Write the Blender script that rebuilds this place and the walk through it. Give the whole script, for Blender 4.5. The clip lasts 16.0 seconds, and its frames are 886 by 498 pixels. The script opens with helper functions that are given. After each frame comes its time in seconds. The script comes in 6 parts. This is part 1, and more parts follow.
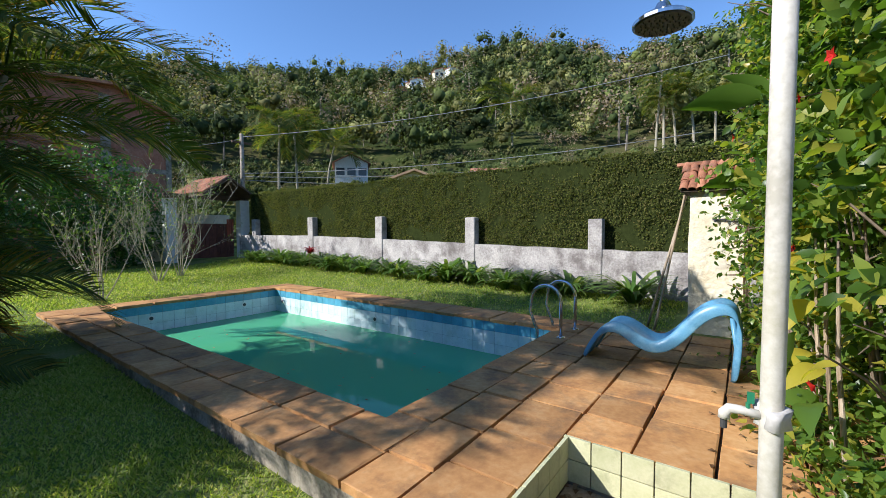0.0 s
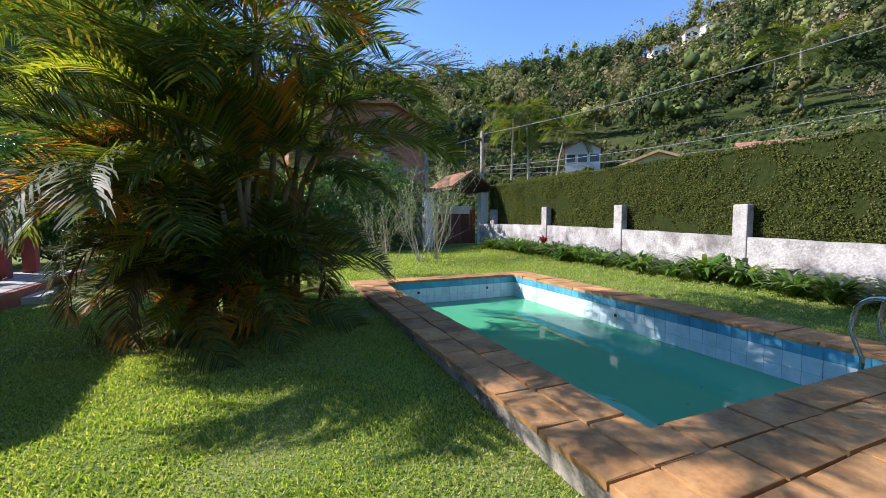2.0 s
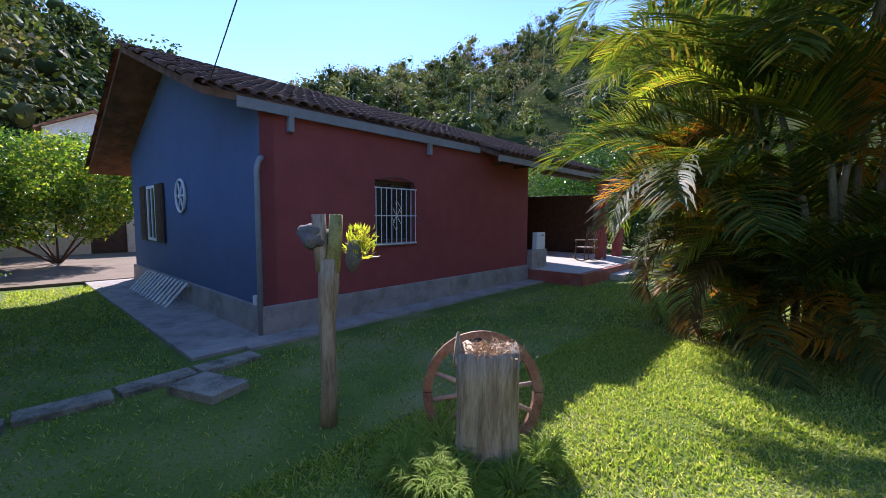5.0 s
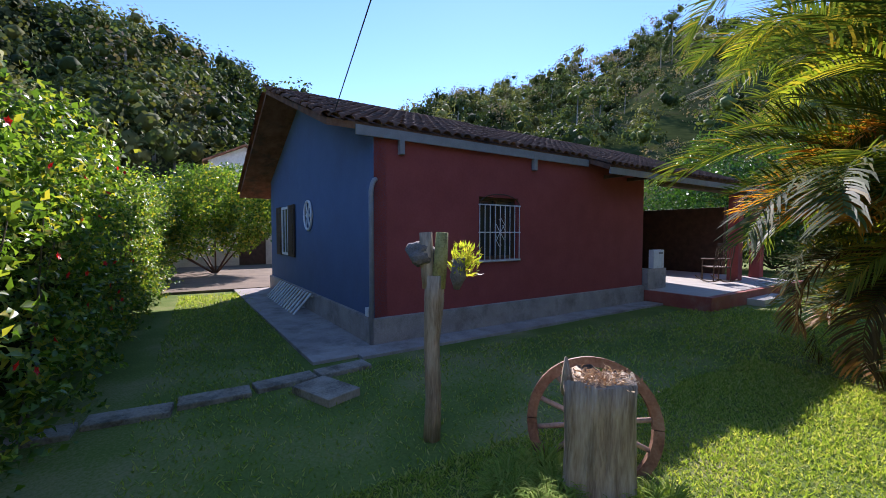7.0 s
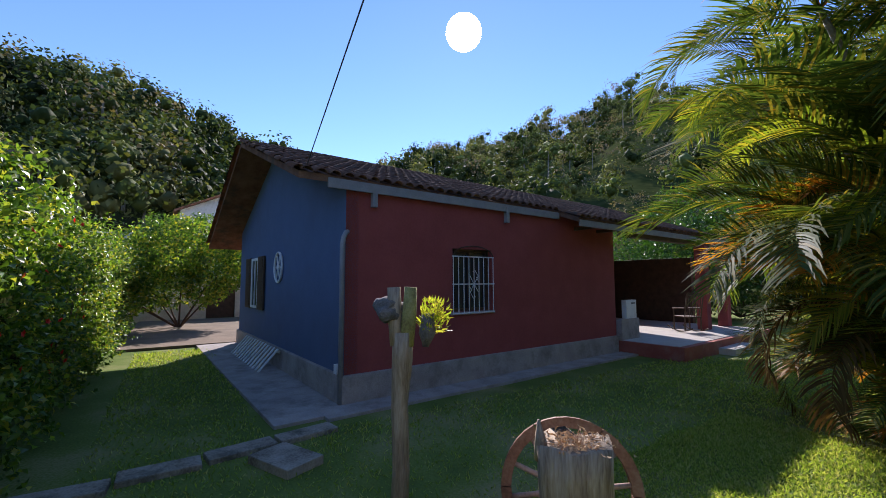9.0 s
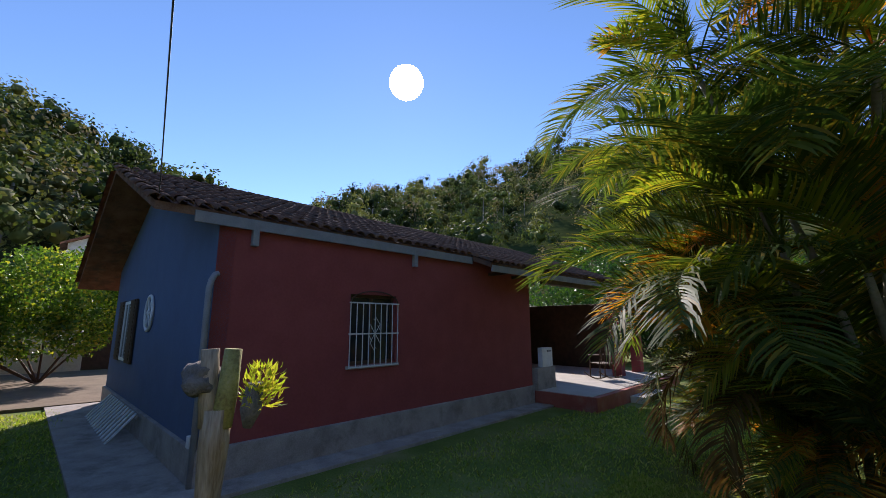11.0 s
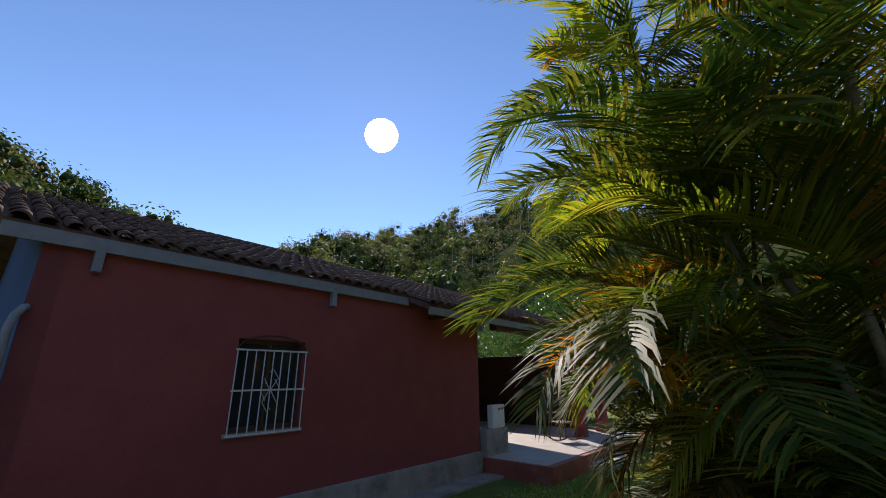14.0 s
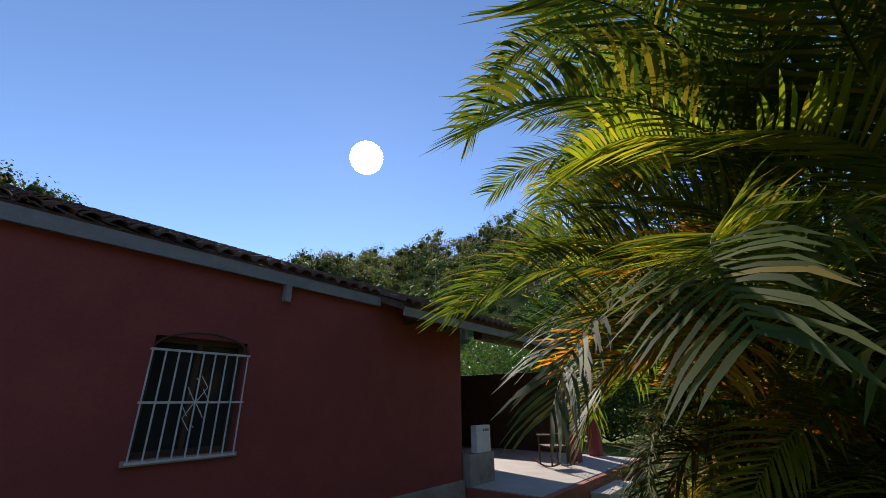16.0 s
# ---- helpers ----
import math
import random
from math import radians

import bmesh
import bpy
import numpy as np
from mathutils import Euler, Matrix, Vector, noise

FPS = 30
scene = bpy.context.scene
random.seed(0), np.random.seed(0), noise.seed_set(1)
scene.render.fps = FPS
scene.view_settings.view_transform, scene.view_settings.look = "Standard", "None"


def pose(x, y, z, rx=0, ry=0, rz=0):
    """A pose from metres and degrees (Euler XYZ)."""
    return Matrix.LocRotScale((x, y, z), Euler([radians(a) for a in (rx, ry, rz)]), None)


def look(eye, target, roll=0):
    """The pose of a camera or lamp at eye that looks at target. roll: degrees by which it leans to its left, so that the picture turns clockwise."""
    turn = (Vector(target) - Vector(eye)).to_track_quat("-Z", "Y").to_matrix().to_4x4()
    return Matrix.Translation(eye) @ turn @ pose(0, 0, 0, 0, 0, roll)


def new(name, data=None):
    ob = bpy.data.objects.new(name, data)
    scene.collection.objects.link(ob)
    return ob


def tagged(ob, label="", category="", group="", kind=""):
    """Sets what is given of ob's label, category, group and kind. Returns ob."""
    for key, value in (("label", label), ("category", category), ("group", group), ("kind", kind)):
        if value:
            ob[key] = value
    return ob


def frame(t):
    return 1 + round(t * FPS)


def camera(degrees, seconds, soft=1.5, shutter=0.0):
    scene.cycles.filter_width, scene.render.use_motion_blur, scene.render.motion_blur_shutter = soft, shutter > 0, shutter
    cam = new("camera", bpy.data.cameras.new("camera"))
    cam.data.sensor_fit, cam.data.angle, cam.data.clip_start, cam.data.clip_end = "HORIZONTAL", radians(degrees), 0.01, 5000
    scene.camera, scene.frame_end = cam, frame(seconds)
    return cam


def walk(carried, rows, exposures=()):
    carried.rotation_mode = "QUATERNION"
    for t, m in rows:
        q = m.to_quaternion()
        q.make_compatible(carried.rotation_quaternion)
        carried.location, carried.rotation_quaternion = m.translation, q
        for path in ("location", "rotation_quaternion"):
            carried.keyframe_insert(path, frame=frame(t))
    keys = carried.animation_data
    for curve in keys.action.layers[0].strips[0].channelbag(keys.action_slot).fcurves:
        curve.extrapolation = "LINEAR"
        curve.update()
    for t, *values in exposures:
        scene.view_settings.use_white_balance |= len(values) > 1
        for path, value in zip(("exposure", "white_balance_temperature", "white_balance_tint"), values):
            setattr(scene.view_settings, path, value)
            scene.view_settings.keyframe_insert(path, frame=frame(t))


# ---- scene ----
cam = camera(94.5, 16.0, soft=0.85)
PATH = [
    (0, (-2.104, -2.084, 1.358), (-0.498, -0.895, 1.269), -0.2),
    (0.5, (-2.126, -2.083, 1.353), (-0.642, -0.747, 1.249), -0.1),
    (1, (-2.178, -2.052, 1.347), (-0.858, -0.554, 1.231), -0.1),
    (1.5, (-2.234, -1.989, 1.374), (-1.134, -0.323, 1.245), -0.3),
    (2, (-2.295, -1.910, 1.391), (-1.526, -0.069, 1.250), -0.2),
    (2.5, (-2.317, -1.813, 1.340), (-1.996, 0.156, 1.188), -0.1),
    (3, (-2.349, -1.744, 1.340), (-2.498, 0.244, 1.172), -0.1),
    (3.5, (-2.491, -1.705, 1.364), (-3.028, 0.213, 1.188), 0.0),
    (4, (-2.543, -1.748, 1.315), (-3.417, 0.045, 1.160), 0.0),
    (4.5, (-2.471, -1.851, 1.361), (-3.646, -0.241, 1.198), 0.1),
    (5, (-2.479, -1.887, 1.356), (-3.891, -0.481, 1.199), 0.3),
    (7.3, (-2.511, -1.881, 1.378), (-4.240, -0.878, 1.312), -0.0),
    (7.5, (-2.498, -1.880, 1.383), (-4.225, -0.872, 1.344), -0.1),
    (8, (-2.464, -1.904, 1.393), (-4.180, -0.877, 1.424), -0.1),
    (8.5, (-2.502, -1.855, 1.408), (-4.198, -0.798, 1.504), -0.2),
    (9, (-2.525, -1.797, 1.410), (-4.183, -0.688, 1.570), -0.2),
    (9.5, (-2.492, -1.745, 1.421), (-4.094, -0.567, 1.640), -0.4),
    (10, (-2.553, -1.515, 1.452), (-4.097, -0.272, 1.714), -1.1),
    (10.2, (-2.565, -1.413, 1.465), (-4.087, -0.148, 1.752), -0.8),
    (12.5, (-2.587, -0.384, 1.555), (-3.955, 1.008, 1.993), -0.7),
    (13.5, (-2.744, -0.011, 1.544), (-4.064, 1.391, 2.082), -0.2),
    (14.5, (-3.060, 0.411, 1.507), (-4.364, 1.785, 2.147), -0.2),
    (15.2, (-3.284, 0.657, 1.472), (-4.562, 2.037, 2.151), -0.4),
    (16, (-3.556, 1.017, 1.367), (-4.785, 2.434, 2.065), -0.3),
]
EXPO = [(0.0, 0.65, 6050, 13), (1.5, 0.85, 6050, 16), (2.5, 1.1, 6000, 20), (3.5, 1.25, 5900, 24), (5.0, 1.2, 5900, 26), (7.4, 0.92, 6000, 25), (9.0, 0.68, 6100, 23), (12.5, 0.45, 6550, 20), (16.0, 0.42, 6750, 18)]
walk(cam, [(t, look(eye, target, roll)) for t, eye, target, roll in PATH], EXPO)

# ---- world, sun ----
SUN_AZ, SUN_EL = radians(143.15), radians(32.4)
world = bpy.data.worlds.new("sky")
scene.world = world
world.use_nodes = True
wn = world.node_tree.nodes
sky = wn.new("ShaderNodeTexSky")
sky.sky_type = "NISHITA"
sky.sun_disc = False
sky.sun_elevation = SUN_EL
sky.sun_rotation = radians(90) - SUN_AZ
sky.altitude = 1500
sky.air_density = 1.0
sky.dust_density = 0.03
sky.ozone_density = 3.0
wn["Background"].inputs["Strength"].default_value = 0.15
clear = wn.new("ShaderNodeHueSaturation")
clear.inputs["Saturation"].default_value = 1.08
world.node_tree.links.new(sky.outputs["Color"], clear.inputs["Color"])
world.node_tree.links.new(clear.outputs["Color"], wn["Background"].inputs["Color"])
sun_dir = Vector((math.cos(SUN_EL) * math.cos(SUN_AZ), math.cos(SUN_EL) * math.sin(SUN_AZ), math.sin(SUN_EL)))
sun_data = bpy.data.lights.new("sun", "SUN")
sun_data.energy, sun_data.angle, sun_data.color = 4.6, radians(0.53), (1.0, 0.95, 0.87)
sun = new("sun", sun_data)
sun.matrix_world = look(sun_dir * 60, (0, 0, 0))


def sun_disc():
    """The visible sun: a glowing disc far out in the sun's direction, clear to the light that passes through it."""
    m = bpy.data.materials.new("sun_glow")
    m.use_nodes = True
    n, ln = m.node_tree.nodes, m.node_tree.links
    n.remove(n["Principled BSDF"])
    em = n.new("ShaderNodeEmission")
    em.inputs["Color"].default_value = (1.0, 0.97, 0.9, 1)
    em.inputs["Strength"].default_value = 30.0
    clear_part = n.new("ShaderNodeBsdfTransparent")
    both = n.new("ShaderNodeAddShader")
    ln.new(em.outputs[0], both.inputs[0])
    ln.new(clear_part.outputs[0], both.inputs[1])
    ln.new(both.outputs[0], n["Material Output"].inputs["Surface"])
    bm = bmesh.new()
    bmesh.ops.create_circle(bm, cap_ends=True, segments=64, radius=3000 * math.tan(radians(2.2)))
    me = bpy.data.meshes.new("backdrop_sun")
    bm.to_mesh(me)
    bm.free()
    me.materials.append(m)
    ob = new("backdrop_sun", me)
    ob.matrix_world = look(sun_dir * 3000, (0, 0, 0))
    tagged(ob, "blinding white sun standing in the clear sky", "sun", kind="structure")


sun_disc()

# ---- mesh helpers ----
rng = np.random.default_rng(7)


def mesh_from(bm, name, smooth=False):
    me = bpy.data.meshes.new(name)
    bm.normal_update()
    bm.to_mesh(me)
    bm.free()
    if smooth:
        me.polygons.foreach_set("use_smooth", [True] * len(me.polygons))
    return me


def part(name, bm, material, parent=None, label="", smooth=False, m=None):
    me = bm if isinstance(bm, bpy.types.Mesh) else mesh_from(bm, name, smooth)
    if material and not me.materials:
        me.materials.append(material)
    ob = new(name, me)
    if parent is not None:
        ob.parent = parent
    if m is not None:
        ob.matrix_basis = m
    if label:
        ob["label"] = label
    return ob


def thing(name, label, category, m=None, group="", kind=""):
    ob = new(name)
    ob.empty_display_size = 0.1
    if m is not None:
        ob.matrix_basis = m
    return tagged(ob, label, category, group, kind)


def box(bm, x0, y0, z0, x1, y1, z1, bevel=0.0):
    vs = [bm.verts.new((x, y, z)) for z in (z0, z1) for y in (y0, y1) for x in (x0, x1)]
    fs = [bm.faces.new([vs[i] for i in q]) for q in ((0, 2, 3, 1), (4, 5, 7, 6), (0, 1, 5, 4), (2, 6, 7, 3), (0, 4, 6, 2), (1, 3, 7, 5))]
    if bevel:
        es = list({e for f in fs for e in f.edges})
        bmesh.ops.bevel(bm, geom=es, offset=bevel, segments=2, affect="EDGES", profile=0.6)
    return bm


def boxed(x0, y0, z0, x1, y1, z1, bevel=0.0):
    return box(bmesh.new(), x0, y0, z0, x1, y1, z1, bevel)


def tube(bm, points, radii, n=10, cap=True, wobble=0.0):
    pts = [Vector(p) for p in points]
    if not hasattr(radii, "__len__"):
        radii = [radii] * len(pts)
    rings = []
    up = Vector((0, 0, 1))
    d0 = (pts[1] - pts[0]).normalized()
    side = d0.cross(up)
    if side.length < 1e-3:
        side = Vector((1, 0, 0))
    side.normalize()
    for i, p in enumerate(pts):
        d = (pts[min(i + 1, len(pts) - 1)] - pts[max(i - 1, 0)]).normalized()
        side = (side - d * side.dot(d)).normalized()
        other = d.cross(side)
        ring = []
        for k in range(n):
            a = 2 * math.pi * k / n
            r = radii[i] * (1 + wobble * noise.noise(Vector((p.x * 3 + math.cos(a), p.y * 3 + math.sin(a), p.z * 4))))
            ring.append(bm.verts.new(p + (side * math.cos(a) + other * math.sin(a)) * r))
        rings.append(ring)
    for a, b in zip(rings, rings[1:]):
        for k in range(n):
            bm.faces.new((a[k], a[(k + 1) % n], b[(k + 1) % n], b[k]))
    if cap:
        bm.faces.new(list(reversed(rings[0])))
        bm.faces.new(rings[-1])
    return bm


def arrays_mesh(name, verts, quads, material):
    me = bpy.data.meshes.new(name)
    me.vertices.add(len(verts))
    me.vertices.foreach_set("co", np.asarray(verts, np.float32).ravel())
    quads = np.asarray(quads, np.int32)
    me.loops.add(quads.size)
    me.loops.foreach_set("vertex_index", quads.ravel())
    me.polygons.add(len(quads))
    me.polygons.foreach_set("loop_start", np.arange(0, quads.size, quads.shape[1], dtype=np.int32))
    me.materials.append(material)
    me.update(calc_edges=True)
    return me


def unit(v):
    return v / np.maximum(np.linalg.norm(v, axis=-1, keepdims=True), 1e-9)


def leaves(name, base, along, normal, length, width, material, fold=0.25):
    """Folded diamond leaves: two quads each, from base along a direction."""
    along = unit(along)
    side = unit(np.cross(along, normal))
    nor = np.cross(side, along)
    L, W = np.broadcast_to(length, (len(base),))[:, None], np.broadcast_to(width, (len(base),))[:, None]
    tip = base + along * L - nor * L * 0.18
    mid = base + along * L * 0.5
    lo = base + along * L * 0.42 + side * W * 0.5 + nor * W * fold
    hi = base + along * L * 0.42 - side * W * 0.5 + nor * W * fold
    v = np.stack([base, lo, tip, mid, hi], 1).reshape(-1, 3)
    k = np.arange(len(base))[:, None] * 5
    q = np.concatenate([k + np.array([[0, 1, 2, 3]]), k + np.array([[0, 3, 2, 4]])], 0)
    return arrays_mesh(name, v, q, material)


def single_leaves(name, base, along, normal, length, width, material):
    """Flat diamond leaf clumps, one quad each."""
    along = unit(along)
    side = unit(np.cross(along, normal))
    L, W = length[:, None], width[:, None]
    v = np.stack([base - along * L * 0.5, base + side * W * 0.5, base + along * L * 0.5, base - side * W * 0.5], 1).reshape(-1, 3)
    return arrays_mesh(name, v, np.arange(len(base) * 4).reshape(-1, 4), material)


def rounded_leaves(name, base, along, normal, length, width, material):
    """Oval pointed leaves folded along the midrib: four quads each."""
    along = unit(along)
    side = unit(np.cross(along, normal))
    nor = np.cross(side, along)
    L, W = np.broadcast_to(length, (len(base),))[:, None], np.broadcast_to(width, (len(base),))[:, None]
    row = [base]
    for s, w in ((0.28, 0.46), (0.66, 0.36)):
        mid = base + along * L * s - nor * L * 0.1 * s * s
        row += [mid + side * W * w + nor * W * 0.12, mid, mid - side * W * w + nor * W * 0.12]
    row.append(base + along * L - nor * L * 0.16)
    k = np.arange(len(base))[:, None] * 8
    q = np.concatenate([k + np.array([f]) for f in ((0, 1, 2, 3), (1, 4, 5, 2), (2, 5, 6, 3), (4, 7, 6, 5))], 0)
    return arrays_mesh(name, np.stack(row, 1).reshape(-1, 3), q, material)


def random_dirs(n):
    return unit(rng.normal(size=(n, 3)))


# ---- materials ----
def material(name, colours, scale=6.0, rough=0.8, bump=0.2, metal=0.0, detail=60.0, vary=0.0, island=0.0, spec=0.4, bump_size=None, stain=None, stretch=1.0):
    """Colours are mixed by two noises at two scales. vary: lightness by object; island: by loose piece. stain: colour, amount, scale."""
    m = bpy.data.materials.new(name)
    m.use_nodes = True
    nt = m.node_tree
    n, ln = nt.nodes, nt.links
    bsdf = n["Principled BSDF"]
    bsdf.inputs["Roughness"].default_value = rough
    bsdf.inputs["Metallic"].default_value = metal
    bsdf.inputs["Specular IOR Level"].default_value = spec
    geo = n.new("ShaderNodeNewGeometry")
    big = n.new("ShaderNodeTexNoise")
    big.inputs["Scale"].default_value = scale
    big.inputs["Detail"].default_value = 5
    fine = n.new("ShaderNodeTexNoise")
    fine.inputs["Scale"].default_value = detail
    fine.inputs["Detail"].default_value = 4
    where = geo.outputs["Position"]
    if stretch != 1.0:
        grain = n.new("ShaderNodeVectorMath")
        grain.operation = "MULTIPLY"
        grain.inputs[1].default_value = (1.0, 1.0, stretch)
        ln.new(where, grain.inputs[0])
        where = grain.outputs["Vector"]
    for t in (big, fine):
        ln.new(where, t.inputs["Vector"])
    add = n.new("ShaderNodeMath")
    add.operation = "MULTIPLY_ADD"
    add.inputs[1].default_value = 0.4
    ln.new(fine.outputs["Fac"], add.inputs[0])
    mul = n.new("ShaderNodeMath")
    mul.operation = "MULTIPLY"
    mul.inputs[1].default_value = 0.6
    ln.new(big.outputs["Fac"], mul.inputs[0])
    ln.new(mul.outputs[0], add.inputs[2])
    ramp = n.new("ShaderNodeValToRGB")
    el = ramp.color_ramp.elements
    while len(el) < len(colours):
        el.new(0.5)
    for i, c in enumerate(colours):
        el[i].position = 0.36 + 0.28 * i / max(1, len(colours) - 1)
        el[i].color = (*c, 1)
    ln.new(add.outputs[0], ramp.inputs["Fac"])
    col = ramp.outputs["Color"]
    if stain:
        sn = n.new("ShaderNodeTexNoise")
        sn.inputs["Scale"].default_value = stain[2]
        sn.inputs["Detail"].default_value = 8
        sn.inputs["Roughness"].default_value = 0.7
        ln.new(where, sn.inputs["Vector"])
        sr = n.new("ShaderNodeMapRange")
        sr.inputs["From Min"].default_value, sr.inputs["From Max"].default_value = 0.5, 0.66
        sr.inputs["To Max"].default_value = stain[1]
        ln.new(sn.outputs["Fac"], sr.inputs["Value"])
        mx = n.new("ShaderNodeMix")
        mx.data_type = "RGBA"
        ln.new(sr.outputs["Result"], mx.inputs["Factor"])
        ln.new(col, mx.inputs["A"])
        mx.inputs["B"].default_value = (*stain[0], 1)
        col = mx.outputs["Result"]
    if vary or island:
        hsv = n.new("ShaderNodeHueSaturation")
        mr = n.new("ShaderNodeMapRange")
        a = vary or island
        mr.inputs["To Min"].default_value, mr.inputs["To Max"].default_value = 1 - a, 1 + a
        if vary:
            oi = n.new("ShaderNodeObjectInfo")
            ln.new(oi.outputs["Random"], mr.inputs["Value"])
        else:
            ln.new(geo.outputs["Random Per Island"], mr.inputs["Value"])
        ln.new(mr.outputs["Result"], hsv.inputs["Value"])
        ln.new(col, hsv.inputs["Color"])
        col = hsv.outputs["Color"]
    ln.new(col, bsdf.inputs["Base Color"])
    if bump:
        b = n.new("ShaderNodeBump")
        b.inputs["Strength"].default_value = bump
        b.inputs["Distance"].default_value = bump_size or 0.01
        ln.new(add.outputs[0], b.inputs["Height"])
        ln.new(b.outputs["Normal"], bsdf.inputs["Normal"])
    return m


def leaf_material(name, colours, gloss=0.45, through_amount=0.45, tint=(1.2, 1.25, 0.4), patches=0.0, spec=0.35):
    """Leaves: colour by loose piece, part of the light shining through."""
    m = bpy.data.materials.new(name)
    m.use_nodes = True
    n, ln = m.node_tree.nodes, m.node_tree.links
    bsdf = n["Principled BSDF"]
    bsdf.inputs["Roughness"].default_value = gloss
    bsdf.inputs["Specular IOR Level"].default_value = spec
    geo = n.new("ShaderNodeNewGeometry")
    ramp = n.new("ShaderNodeValToRGB")
    el = ramp.color_ramp.elements
    while len(el) < len(colours):
        el.new(0.5)
    for i, c in enumerate(colours):
        el[i].position = i / max(1, len(colours) - 1)
        el[i].color = (*c, 1)
    ln.new(geo.outputs["Random Per Island"], ramp.inputs["Fac"])
    colour = ramp.outputs["Color"]
    if patches:
        # tree-to-tree differences in tone
        tex = n.new("ShaderNodeTexNoise")
        tex.inputs["Scale"].default_value = patches
        tex.inputs["Detail"].default_value = 2.0
        ln.new(geo.outputs["Position"], tex.inputs["Vector"])
        rng_node = n.new("ShaderNodeMapRange")
        rng_node.inputs[1].default_value, rng_node.inputs[2].default_value = 0.36, 0.64
        rng_node.inputs[3].default_value, rng_node.inputs[4].default_value = 0.5, 1.7
        ln.new(tex.outputs["Fac"], rng_node.inputs[0])
        sc = n.new("ShaderNodeVectorMath")
        sc.operation = "SCALE"
        ln.new(colour, sc.inputs[0])
        ln.new(rng_node.outputs[0], sc.inputs["Scale"])
        colour = sc.outputs["Vector"]
    ln.new(colour, bsdf.inputs["Base Color"])
    tr = n.new("ShaderNodeBsdfTranslucent")
    vm = n.new("ShaderNodeVectorMath")
    vm.operation = "MULTIPLY"
    vm.inputs[1].default_value = [1.6 * c for c in tint]
    ln.new(colour, vm.inputs[0])
    ln.new(vm.outputs["Vector"], tr.inputs["Color"])
    mix = n.new("ShaderNodeMixShader")
    mix.inputs["Fac"].default_value = through_amount
    ln.new(bsdf.outputs[0], mix.inputs[1])
    ln.new(tr.outputs[0], mix.inputs[2])
    ln.new(mix.outputs[0], n["Material Output"].inputs["Surface"])
    return m


M_LAWN = material("lawn_soil", [(0.09, 0.135, 0.03), (0.14, 0.19, 0.04), (0.25, 0.24, 0.1)], 1.2, 0.95, 0.6, detail=40, bump_size=0.03, spec=0.1)
M_GRASS = leaf_material("grass_blades", [(0.15, 0.22, 0.035), (0.22, 0.3, 0.05), (0.32, 0.37, 0.085), (0.46, 0.42, 0.19)], 0.6, 0.4)
M_STONE = material("coping_stone", [(0.36, 0.17, 0.06), (0.47, 0.24, 0.085), (0.54, 0.31, 0.13)], 3.0, 0.8, 0.6, detail=22, vary=0.22, stain=((0.17, 0.1, 0.055), 0.75, 2.4))
M_MORTAR = material("dark_mortar", [(0.05, 0.035, 0.025), (0.1, 0.08, 0.05)], 5, 0.95, 0.6)
M_CONCRETE = material("weathered_concrete", [(0.14, 0.11, 0.08), (0.3, 0.26, 0.2), (0.4, 0.35, 0.28)], 4, 0.9, 0.7, detail=45, stain=((0.06, 0.06, 0.04), 0.8, 3))
M_WALL = material("limewashed_wall", [(0.24, 0.22, 0.205), (0.4, 0.375, 0.35), (0.56, 0.53, 0.49)], 2.2, 0.9, 0.9, detail=25, bump_size=0.03, stain=((0.15, 0.13, 0.12), 0.9, 1.7))
M_CREAM = material("rough_cream_plaster", [(0.62, 0.53, 0.36), (0.74, 0.66, 0.48), (0.8, 0.74, 0.58)], 4, 0.9, 1.0, detail=18, bump_size=0.04, stain=((0.3, 0.24, 0.16), 0.35, 2))
M_BLUE = material("blue_wall_paint", [(0.085, 0.13, 0.23), (0.1, 0.15, 0.26)], 2.5, 0.75, 0.3, detail=30, stain=((0.09, 0.11, 0.18), 0.4, 1.3))
M_RED = material("dark_red_wall_paint", [(0.28, 0.06, 0.055), (0.34, 0.078, 0.07)], 2.5, 0.75, 0.3, detail=30, stain=((0.24, 0.05, 0.05), 0.4, 1.3))
M_PLINTH = material("cement_plinth", [(0.3, 0.26, 0.23), (0.44, 0.39, 0.35)], 3, 0.9, 0.5, stain=((0.1, 0.09, 0.07), 0.5, 2.5))
M_TILEROOF = material("clay_roof_tile", [(0.2, 0.08, 0.05), (0.36, 0.15, 0.08), (0.45, 0.22, 0.13)], 4, 0.85, 0.5, vary=0.2, stain=((0.08, 0.07, 0.06), 0.7, 2.5))
M_OLDTILE = material("old_dark_roof_tile", [(0.1, 0.05, 0.035), (0.17, 0.09, 0.06), (0.22, 0.13, 0.09)], 4, 0.95, 0.5, vary=0.2, spec=0.1, stain=((0.06, 0.055, 0.05), 0.8, 2.5))
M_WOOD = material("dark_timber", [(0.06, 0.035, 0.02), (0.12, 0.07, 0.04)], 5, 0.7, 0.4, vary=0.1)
M_PALEWOOD = material("weathered_wood", [(0.24, 0.17, 0.1), (0.4, 0.31, 0.21), (0.5, 0.42, 0.31)], 16, 0.85, 0.9, detail=90, bump_size=0.02, stain=((0.08, 0.055, 0.04), 0.6, 9), stretch=0.12)
M_WHITE = material("white_paint", [(0.72, 0.72, 0.7), (0.82, 0.82, 0.8)], 6, 0.5, 0.1, stain=((0.45, 0.42, 0.36), 0.4, 5))
